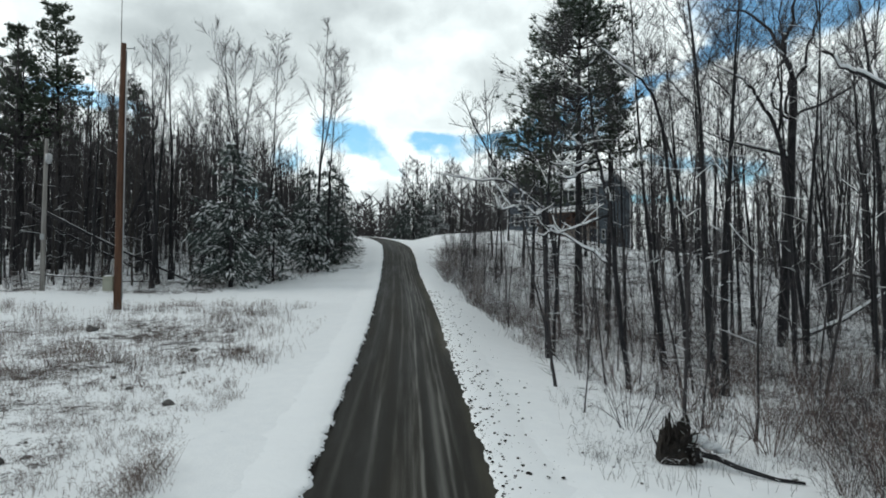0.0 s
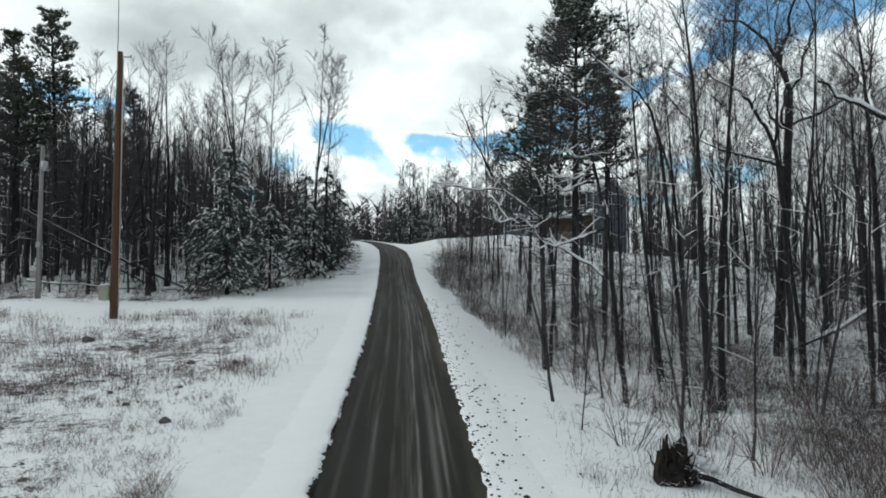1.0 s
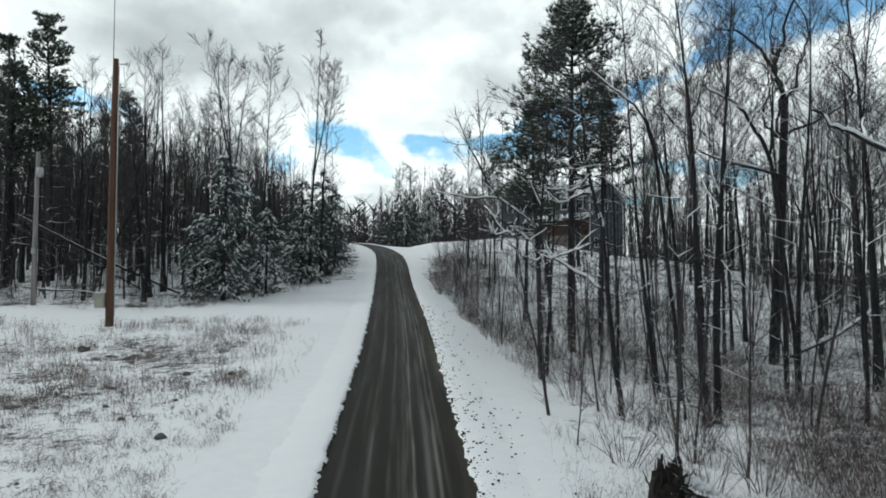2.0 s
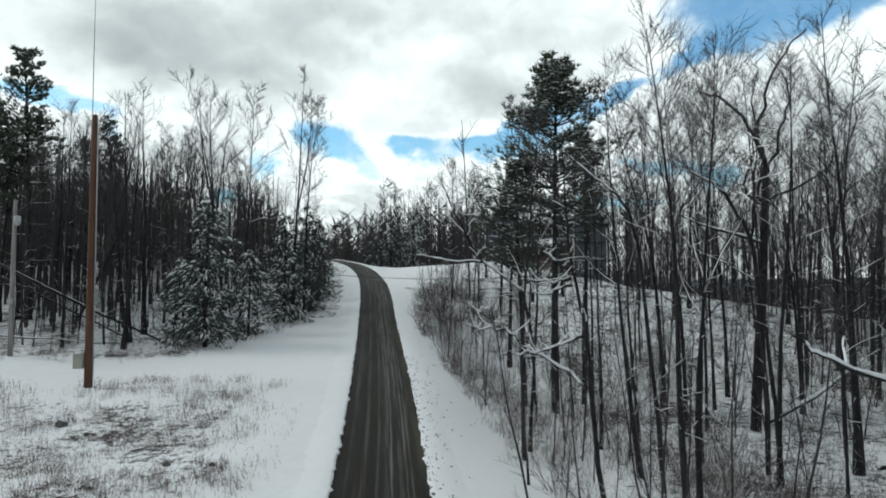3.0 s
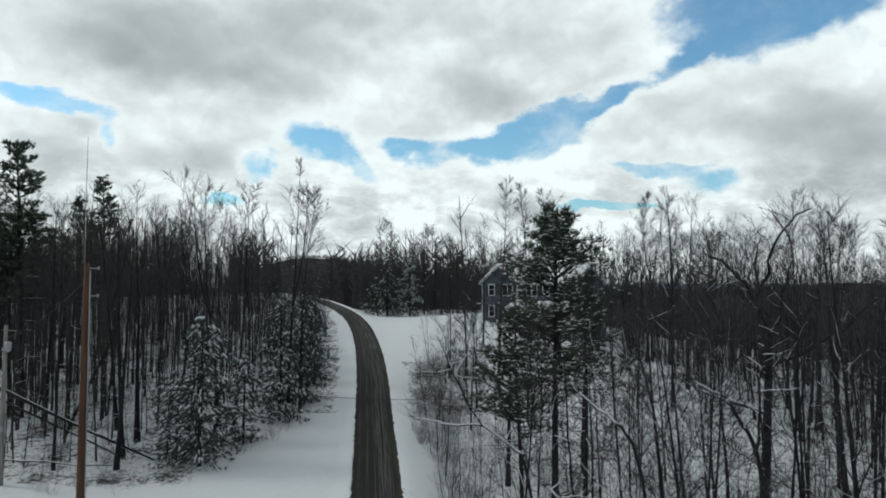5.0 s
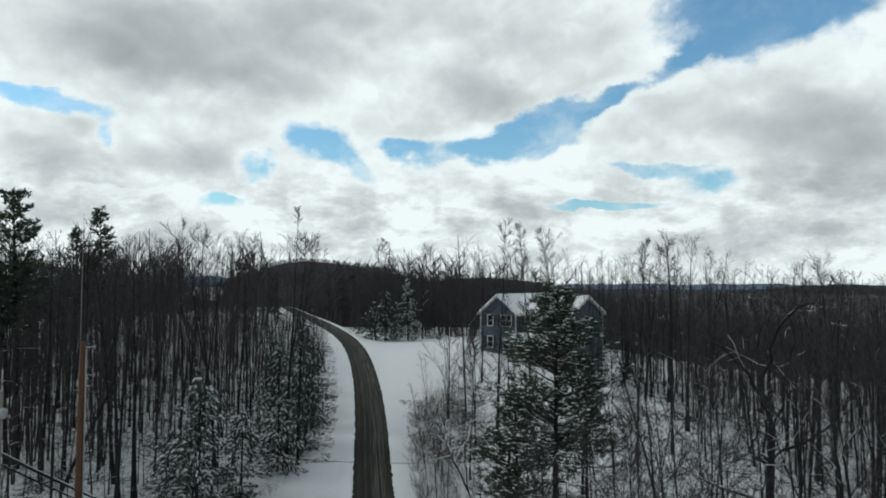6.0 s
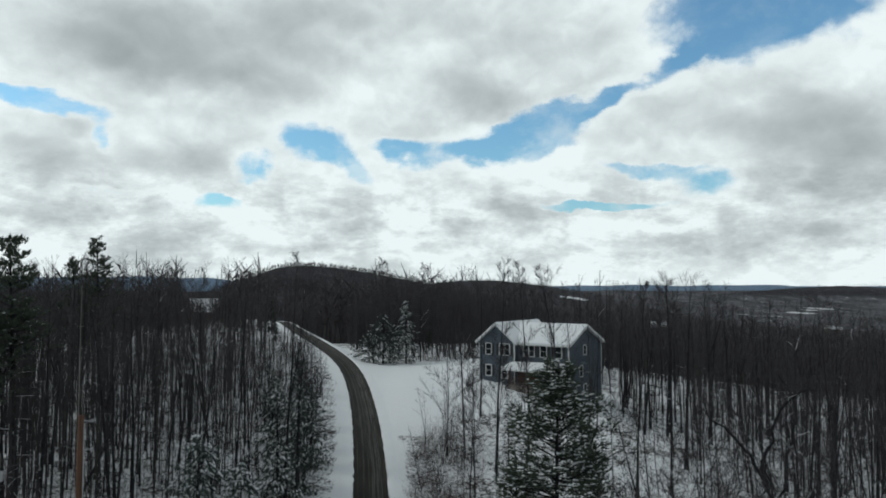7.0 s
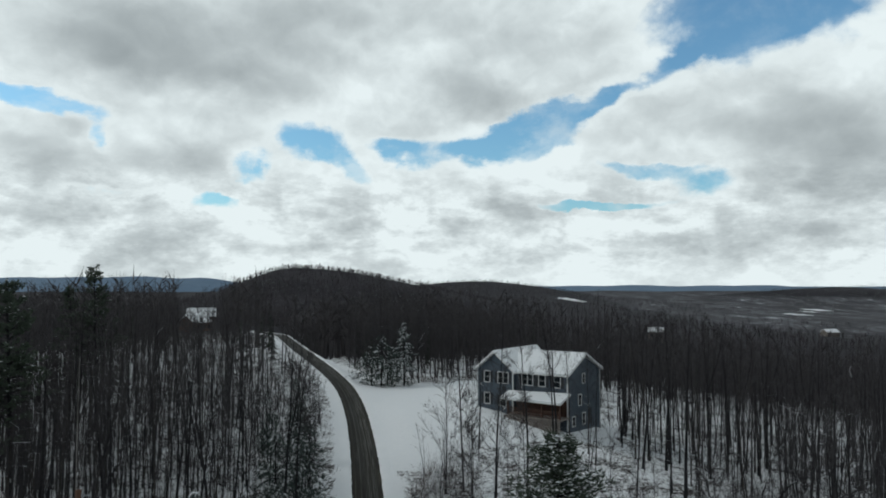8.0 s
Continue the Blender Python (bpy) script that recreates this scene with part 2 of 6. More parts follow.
fade = fuzz(t, vec_scale(t, uv, 3.0, 0.12, 1), 1.0, 4.0, 0.6)
lines = None
for u0, width, gain in ((0.16, 0.018, 0.25), (0.33, 0.024, 0.40), (0.47, 0.016, 0.45), (0.565, 0.022, 0.70), (0.61, 0.010, 1.3), (0.70, 0.022, 0.75), (0.755, 0.011, 1.05), (0.80, 0.010, 0.6)):
    off = calc(t, "DIVIDE", calc(t, "ADD", calc(t, "SUBTRACT", across, u0), calc(t, "MULTIPLY", calc(t, "SUBTRACT", fade, 0.5), 0.05)), width)
    g = calc(t, "MULTIPLY", calc(t, "EXPONENT", calc(t, "MULTIPLY", calc(t, "MULTIPLY", off, off), -1.0)), gain)
    lines = g if lines is None else calc(t, "ADD", lines, g)
slush = calc(t, "MULTIPLY", ramp(t, lane, 0.46, 0.70), ramp(t, hair, 0.40, 0.70))
slush = calc(t, "MULTIPLY", slush, ramp(t, across, 0.40, 0.62, 0.25, 0.8))
slush = calc(t, "ADD", slush, calc(t, "MULTIPLY", lines, ramp(t, hair, 0.30, 0.62)), clamp=True)
slush = calc(t, "MULTIPLY", slush, ramp(t, across, 0.97, 0.82))
col = blend(t, calc(t, "MULTIPLY", slush, 0.41), col, (0.31, 0.305, 0.28))
shoulder = calc(t, "MULTIPLY", ramp(t, across, 0.80, 0.93), ramp(t, fade, 0.36, 0.60))
col = blend(t, calc(t, "MULTIPLY", shoulder, 0.50), col, (0.085, 0.076, 0.052))
t.links.new(col, p.inputs["Base Color"])
p.inputs["Specular IOR Level"].default_value = 0.15
t.links.new(ramp(t, patch, 0.3, 0.7, 0.60, 0.85), p.inputs["Roughness"])
bump(t, p, calc(t, "ADD", grit, calc(t, "MULTIPLY", slush, 0.8)), 0.5, 0.02)

BARK = bark("grey_brown_bark", (0.0145, 0.0142, 0.0160), (0.038, 0.037, 0.041), (0.070, 0.073, 0.072))
BARK_PALE = bark("pale_grey_bark", (0.035, 0.031, 0.028), (0.095, 0.085, 0.077), (0.13, 0.13, 0.12))
TWIG = plain("twig_bark", (0.019, 0.0168, 0.0186), (0.046, 0.0405, 0.0445), 3.0)
RUSSET = plain("russet_stems", (0.070, 0.050, 0.045), (0.150, 0.112, 0.100), 4.0)
STRAW = plain("dry_weed_stems", (0.125, 0.099, 0.090), (0.245, 0.198, 0.175), 4.0)
NEEDLE = plain("pine_needles", (0.026, 0.042, 0.028), (0.070, 0.092, 0.060), 5.0, 0.7)
HEMLOCK = plain("hemlock_needles", (0.030, 0.047, 0.042), (0.070, 0.092, 0.080), 5.0, 0.7)
POLE_WOOD = plain("weathered_pole_wood", (0.060, 0.028, 0.016), (0.135, 0.066, 0.038), 3.0, 0.85, 0.0, 0.5, (3, 3, 0.15))
GREY_WOOD = plain("silvered_pole_wood", (0.16, 0.15, 0.14), (0.30, 0.285, 0.27), 3.0, 0.85, 0.0, 0.5, (3, 3, 0.15))
METAL = plain("galvanised_steel", (0.32, 0.33, 0.34), (0.45, 0.46, 0.47), 6.0, 0.45, 0.8, 0.1)
BOXPAINT = plain("beige_box_paint", (0.30, 0.31, 0.25), (0.38, 0.38, 0.31), 3.0, 0.6, 0.0, 0.1)
CABLE = plain("black_cable", (0.02, 0.02, 0.02), (0.04, 0.04, 0.04), 5.0, 0.6)
ROCK = plain("dark_rock", (0.035, 0.033, 0.032), (0.12, 0.115, 0.11), 3.0, 0.9, 0.0, 0.6)
SOIL = plain("dark_soil", (0.007, 0.006, 0.005), (0.024, 0.018, 0.014), 6.0, 0.95, 0.0, 0.9, (1, 1, 1), 0.05)
SIDING = plain("slate_blue_siding", (0.070, 0.092, 0.118), (0.098, 0.124, 0.152), 1.2, 0.7, 0.0, 0.15)
TRIM = plain("white_trim_paint", (0.62, 0.63, 0.63), (0.75, 0.75, 0.74), 2.0, 0.6, 0.0, 0.1)
SHUTTER = plain("dark_shutter_paint", (0.02, 0.022, 0.028), (0.035, 0.038, 0.045), 3.0, 0.6)
PORCHWOOD = plain("brown_stained_wood", (0.060, 0.030, 0.020), (0.12, 0.065, 0.045), 3.0, 0.8)
DECKWOOD = plain("weathered_deck_lattice", (0.14, 0.12, 0.105), (0.24, 0.21, 0.19), 3.0, 0.85)
CONCRETE = plain("grey_foundation", (0.20, 0.20, 0.20), (0.30, 0.30, 0.29), 2.0, 0.9)
FARWOOD = plain("far_bare_crowns", (0.028, 0.0240, 0.0285), (0.063, 0.054, 0.063), 0.05, 0.95, 0.0, 0.0)
FARFIR = plain("far_evergreens", (0.015, 0.022, 0.016), (0.035, 0.045, 0.034), 0.05, 0.95, 0.0, 0.0)
# the blue of aerial haze is put into this base colour
HAZY_RIDGE = plain("hazy_distant_ridge", (0.10, 0.165, 0.25), (0.125, 0.195, 0.285), 0.004, 0.95, 0.0, 0.0)
GLASS, t, p, co = material("window_glass")
p.inputs["Base Color"].default_value = (0.02, 0.024, 0.028, 1)
p.inputs["Roughness"].default_value = 0.06


# ------------------------------------------------------------ mesh helpers
class Soup:
    """Vertices and faces gathered before one mesh is made."""

    def __init__(self):
        self.v, self.f = [], []

    def tube(self, pts, radii, n=5, shift=0.0):
        base, rings = len(self.v), len(pts)
        for i, (q, r) in enumerate(zip(pts, radii)):
            d = pts[min(i + 1, rings - 1)] - pts[max(i - 1, 0)]
            d = d.normalized() if d.length > 1e-9 else Vector((0, 0, 1))
            side = d.cross(Vector((0.31, 0.95, 0.05)))
            side = side.normalized() if side.length > 1e-6 else Vector((1, 0, 0))
            up = side.cross(d)
            c = q + Vector((0, 0, shift * r))
            for k in range(n):
                a = 2 * math.pi * k / n
                self.v.append(c + side * (math.cos(a) * r) + up * (math.sin(a) * r))
        for i in range(rings - 1):
            for k in range(n):
                a, b = base + i * n + k, base + i * n + (k + 1) % n
                self.f.append((a, b, b + n, a + n))
        self.f.append(tuple(base + (rings - 1) * n + k for k in range(n)))
        self.f.append(tuple(base + n - 1 - k for k in range(n)))

    def blade(self, a, b, w):
        """A thin three-sided needle or stalk."""
        i, d = len(self.v), (b - a)
        s = d.cross(Vector((0.2, 0.3, 1)))
        s = (s.normalized() if s.length > 1e-6 else Vector((1, 0, 0))) * w
        u = s.cross(d).normalized() * w if d.length > 1e-6 else Vector((0, 0, w))
        self.v += [a + s, a - s * 0.5 + u, a - s * 0.5 - u, b]
        self.f += [(i, i + 1, i + 3), (i + 1, i + 2, i + 3), (i + 2, i, i + 3)]

    def lump(self, c, rx, ry, rz, rng, n=6):
        """An uneven flattened lump."""
        i = len(self.v)
        self.v.append(c + Vector((0, 0, rz)))
        for h, s in ((0.45, 0.85), (-0.35, 0.95)):
            for k in range(n):
                a = 2 * math.pi * (k + rng.random() * 0.5) / n
                j = s * rng.uniform(0.75, 1.2)
                self.v.append(c + Vector((rx * j * math.cos(a), ry * j * math.sin(a), rz * h)))
        self.v.append(c - Vector((0, 0, rz * 0.6)))
        for k in range(n):
            b = (k + 1) % n
            self.f += [(i, i + 1 + k, i + 1 + b), (i + 1 + k, i + 1 + n + k, i + 1 + n + b, i + 1 + b), (i + 1 + n + k, i + 1 + 2 * n, i + 1 + n + b)]

    def box(self, lo, hi, m=None):
        i = len(self.v)
        for z in (lo[2], hi[2]):
            for x, y in ((lo[0], lo[1]), (hi[0], lo[1]), (hi[0], hi[1]), (lo[0], hi[1])):
                q = Vector((x, y, z))
                self.v.append(m @ q if m else q)
        self.f += [(i, i + 3, i + 2, i + 1), (i + 4, i + 5, i + 6, i + 7), (i, i + 1, i + 5, i + 4), (i + 1, i + 2, i + 6, i + 5), (i + 2, i + 3, i + 7, i + 6), (i + 3, i, i + 4, i + 7)]

    def mesh(self, name, mat, smooth=True):
        me = bpy.data.meshes.new(name)
        me.from_pydata([tuple(q) for q in self.v], [], self.f)
        me.materials.append(mat)
        if smooth:
            me.polygons.foreach_set("use_smooth", [True] * len(me.polygons))
        me.update()
        return me


def part(name, soup, mat, parent, label="", smooth=True):
    ob = new(name, soup.mesh(name, mat, smooth))
    ob.parent = parent
    return tagged(ob, label) if label else ob


def thing(name, m, label, category, group="", kind=""):
    ob = new(name)
    ob.empty_display_size = 0.2
    ob.matrix_basis = m
    return tagged(ob, label, category, group, kind)


def solid(name, soup, mat, m, label, category, group="", kind="", smooth=True):
    ob = new(name, soup.mesh(name, mat, smooth))
    ob.matrix_basis = m
    return tagged(ob, label, category, group, kind)


# ------------------------------------------------------------ lie of the land
def along(knots, s):
    return float(np.interp(s, [k[0] for k in knots], [k[1] for k in knots]))


def smooth(lo, hi, x):
    u = min(1.0, max(0.0, (x - lo) / (hi - lo)))
    return u * u * (3 - 2 * u)


ROAD_X = [(-20, 0.4), (0, -0.2), (10.9, -0.62), (17.2, -0.97), (27.3, -1.46), (34.6, -1.9), (49, -2.9), (59, -3.67), (67, -4.25), (80, -5.5), (88, -6.45), (96, -7.5), (108, -9.6), (118, -12.4), (133, -17.7), (160, -26), (189, -34.4), (230, -50)]
ROAD_Z = [(-20, -0.6), (0, -0.3), (10.9, 0.0), (13.1, 0.18), (17.2, 0.5), (21.2, 0.75), (27.3, 1.2), (34.6, 1.95), (42, 2.6), (49, 3.1), (59, 4.3), (67, 5.7), (77, 6.9), (88, 7.7), (96, 8.4), (108, 9.4), (118, 10.3), (133, 11.4), (189, 12.5), (230, 11)]
LEFT_Z = [(-20, -0.8), (0, -0.2), (17, 0.3), (30, 1.1), (36, 1.9), (44, 2.35), (57, 3.9), (80, 7.0), (110, 10.0), (150, 12.0), (200, 12.0), (275, 10.5), (350, 1.0), (450, -6.0)]
RIGHT_Z = [(-20, -0.7), (0, -0.2), (12, 0.1), (30, 0.25), (45, 1.3), (60, 3.6), (75, 6.6), (88, 9.0), (120, 9.5), (160, 9.0), (210, 5.0), (320, -4.0), (450, -7.0)]
ROAD_HALF = 1.5


def smooth_along(knots, s, w=4.0):
    return (along(knots, s - w) + 2 * along(knots, s) + along(knots, s + w)) / 4


def road_x(y):
    return smooth_along(ROAD_X, y)


def road_z(y):
    return smooth_along(ROAD_Z, y)


def hills(x, y):
    d = math.hypot(x, y)
    z = 0.0
    u = (x + 147 + 0.05 * (y - 890)) / (100 if x < -147 else 235)
    z += 57 * math.exp(-u * u - ((y - 930) / 230) ** 2)
    z += 43 * math.exp(-((x - 240) / 380) ** 2 - ((y - 1900) / 480) ** 2)
    z += 56 * math.exp(-((x - 1260) / 400) ** 2 - ((y - 2000) / 300) ** 2)
    z -= 27 * smooth(180, 560, x) * smooth(480, 950, y) * (1 - smooth(2400, 3000, y))
    z += 15 * math.exp(-((x - 145) / 48) ** 2 - ((y - 432) / 42) ** 2)
    z += 6 * (noise.noise(Vector((x / 260, y / 260, 3.1)))) * smooth(220, 500, d)
    return z


def land(x, y):
    """Height of the ground before the road is cut in."""
    d = x - road_x(min(y, 230))
    zl, zr, zc = smooth_along(LEFT_Z, y), smooth_along(RIGHT_Z, y), road_z(y)
    zc = zc + (zl - zc) * smooth(190, 240, y)
    z = zc + (zr - zc) * smooth(1.7, 6.5, d) if d > 0 else zc + (zl - zc) * smooth(2.5, 9.0, -d)
    fall = max(0.0, x - 24)
    z -= (0.13 * fall - 0.09 * max(0, fall - 90) - 0.035 * max(0, fall - 260)) * smooth(10, 70, y) * (1 - smooth(500, 1100, y))
    fall = max(0.0, -x - 60)
    z -= (0.05 * fall - 0.05 * max(0, fall - 200)) * (1 - smooth(300, 800, y))
    z -= 3.0 * smooth(96, 150, y) * smooth(20, 50, x) * (1 - smooth(300, 500, y))
    # the house stands on a shelf that falls away to the east
    z += along([(-4, 0), (4, 0.2), (9, 0.8), (13, 0.4), (19, -0.6), (25, -2.1), (32, -2.8), (60, -2.5), (90, 0)], x) * smooth(72, 86, y) * (1 - smooth(104, 130, y))
    z += hills(x, y)
    rough = smooth(1.8, 4.5, abs(d))
    z += rough * (0.22 * noise.noise(Vector((x / 7, y / 7, 0))) + 0.07 * noise.noise(Vector((x / 1.3, y / 1.3, 5))))
    return z


def spaced(*runs):
    out = []
    for lo, hi, step in runs:
        out += list(np.arange(lo, hi - 1e-6, step))
    return out + [runs[-1][1]]


XS = sorted({round(v, 3) for v in [-a for a in np.geomspace(42, 3200, 32)] + spaced((-42, -14, 1.0), (-14, 8, 0.4), (8, 42, 1.0)) + list(np.geomspace(43, 3200, 34))})
YS = sorted({round(v, 3) for v in [-a for a in np.geomspace(8, 3000, 14)] + spaced((-8, 60, 0.5), (60, 150, 1.0), (150, 260, 2.5)) + list(np.geomspace(264, 4300, 60))})


def in_field(x, y):
    """The open snow: verges, the field by the poles and the clearing round the house."""
    d = x - road_x(y)
    if y < 230 and abs(d) < 3.2:
        return True
    if 0 < d < along([(100, 9.5), (112, 7.5), (124, 9.5), (140, 8.5), (180, 3.2)], y) and 100 < y < 180:
        return True
    if x < 0 and y < along([(-30, 44), (-15, 44), (-9.5, 57), (-8.8, 70)], x) and y < 46:
        return True
    if -9.5 - 0.02 * y < d < 0 and 40 < y < 58:
        return True
    if d > 0 and 74 < y < 118 and x < along([(70, 1), (78, 4), (84, 24), (100, 30), (118, 26)], y):
        return True
    return False


ground = new("ground", bpy.data.meshes.new("ground"))
gv, gl = [], []
for y in YS:
    for x in XS:
        z = land(x, y)
        if y < 240:
            d = abs(x - road_x(y))
            z -= 0.10 * (1 - smooth(1.5, 2.2, d))
        gv.append((x, y, z))
        wood = 0.0 if in_field(x, y) else 0.50
        if x > road_x(min(y, 230)) + 3.2 and y < 60:
            edge = 1.3 * noise.noise(Vector((x / 2.2, y / 2.2, 6)))
            wood = 0.27 * smooth(3.6, 6.5, x - road_x(y) + edge) + 0.20 * smooth(6.5, 10, x) + 0.18 * smooth(6, 9, x) * (1 - smooth(14, 26, y))
        if x < 0 and y < 44 and wood == 0.0 and x < road_x(y) - 5.0:
            wood = (0.445 + 0.06 * noise.noise(Vector((x / 3, y / 3, 7)))) * smooth(4.2, 7.0, road_x(y) - x) * (1 - 0.8 * smooth(30, 37, y))
        wood += 0.45 * smooth(150, 260, math.hypot(x, y))
        gl.append(wood)
nx = len(XS)
gf = [(j * nx + i, j * nx + i + 1, (j + 1) * nx + i + 1, (j + 1) * nx + i) for j in range(len(YS) - 1) for i in range(nx - 1)]
ground.data.from_pydata(gv, [], gf)
ground.data.attributes.new("litter", "FLOAT", "POINT").data.foreach_set("value", gl)
ground.data.polygons.foreach_set("use_smooth", [True] * len(gf))
ground.data.materials.append(GROUND)
tagged(ground, "snow-covered ground with leaf litter and dead stems showing", "ground", kind="structure")


def road_frame(y):
    a, b = Vector((road_x(y - 0.5), y - 0.5, 0)), Vector((road_x(y + 0.5), y + 0.5, 0))
    d = (b - a).normalized()
    return Vector((road_x(y), y, road_z(y))), Vector((d.y, -d.x, 0))


def strip(name, mat, rows_uv, label, category):
    """A long strip: rows of (point, u, v) across, joined along."""
    n = len(rows_uv[0])
    me = bpy.data.meshes.new(name)
    verts = [q for row in rows_uv for q, _, _ in row]
    faces = [(j * n + i, j * n + i + 1, (j + 1) * n + i + 1, (j + 1) * n + i) for j in range(len(rows_uv) - 1) for i in range(n - 1)]
    me.from_pydata([tuple(v) for v in verts], [], faces)
    flat = [(u, v) for row in rows_uv for _, u, v in row]
    layer_uv = me.uv_layers.new(name="UVMap")
    for loop in me.loops:
        layer_uv.data[loop.index].uv = flat[loop.vertex_index]
    me.polygons.foreach_set("use_smooth", [True] * len(faces))
    me.materials.append(mat)
    return tagged(new(name, me), label, category, kind="structure")


road_rows, s_len, last = [], 0.0, None
for y in spaced((-12, 60, 0.6), (60, 226, 1.2)):
    c, side = road_frame(y)
    s_len += (c - last).length if last else 0.0
    last = c
    row = []
    for k in range(13):
        u = k / 12
        off = (u - 0.5) * 2 * (ROAD_HALF + 0.15)
        rut = -0.012 * (math.exp(-((abs(off) - 0.75) / 0.22) ** 2))
        row.append((c + side * off + Vector((0, 0, 0.01 + 0.03 * (1 - (off / 1.65) ** 2) + rut)), u, s_len))
    road_rows.append(row)
strip("road", ROAD, road_rows, "wet dark gravel road streaked with slush", "road")

for sgn, nm in ((-1, "left"), (1, "right")):
    rows_b, rng = [], random.Random(5 + sgn)
    for y in spaced((-12, 26, 0.11), (26, 60, 0.25), (60, 226, 0.8)):
        c, side = road_frame(y)
        rag = 0.10 * noise.noise(Vector((y * 1.1, sgn * 9, 0))) + 0.09 * noise.noise(Vector((y * 3.7, sgn * 9, 2))) + rng.uniform(-0.03, 0.03)
        inner = ROAD_HALF + rag - 0.02
        row = []
        for off, h in ((inner, -0.03), (inner + 0.03, 0.045), (inner + 0.14, 0.075), (inner + 0.45, 0.07), (inner + 1.0, 0.03), (inner + 1.8, -0.12)):
            off += (0.55 * noise.noise(Vector((y * 0.45, off, sgn * 5))) + 0.25 * noise.noise(Vector((y * 1.7, off, sgn * 5)))) * smooth(0.6, 1.8, off - inner)
            wob = 0.03 * noise.noise(Vector((y * 2, off * 3, sgn)))
            q = c + side * (sgn * off)
            g = land(q.x, q.y) if off > inner + 0.6 else c.z
            row.append((Vector((q.x, q.y, g + h + wob)), off, y))
        rows_b.append(row if sgn > 0 else row[::-1])
    strip("snow_bank", SNOW, rows_b, "ploughed snow edge along the gravel road", "snow")

# distant ridge closing the view, blue haze painted into its colour
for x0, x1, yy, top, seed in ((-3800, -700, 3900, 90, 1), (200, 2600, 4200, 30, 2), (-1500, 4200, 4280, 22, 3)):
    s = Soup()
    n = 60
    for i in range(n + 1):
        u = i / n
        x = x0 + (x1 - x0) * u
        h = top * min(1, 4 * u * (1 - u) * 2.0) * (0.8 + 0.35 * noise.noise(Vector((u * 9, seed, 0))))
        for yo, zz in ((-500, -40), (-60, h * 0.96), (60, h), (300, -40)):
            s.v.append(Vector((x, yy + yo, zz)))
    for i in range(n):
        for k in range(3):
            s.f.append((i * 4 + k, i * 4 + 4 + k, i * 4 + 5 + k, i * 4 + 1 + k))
    solid("backdrop", s, HAZY_RIDGE, Matrix(), "far wooded ridge with blue haze in its colour", "ridge", kind="structure")

# ------------------------------------------------------------ bare trees
def wander(rng, start, way, length, n, bend, lift=0.0):
    """A wandering line of n+1 points."""
    pts, d, q = [start.copy()], way.normalized(), start.copy()
    for _ in range(n):
        d = (d + Vector((rng.uniform(-bend, bend), rng.uniform(-bend, bend), rng.uniform(-bend, bend) * 0.6 + lift))).normalized()
        q = q + d * (length / n)
        pts.append(q.copy())
    return pts


def at(pts, u):
    k = min(int(u * (len(pts) - 1)), len(pts) - 2)
    w = u * (len(pts) - 1) - k
    return pts[k].lerp(pts[k + 1], w), (pts[k + 1] - pts[k]).normalized()


def taper(r0, r1, n, power=0.9):
    return [r1 + (r0 - r1) * (1 - i / n) ** power for i in range(n + 1)]


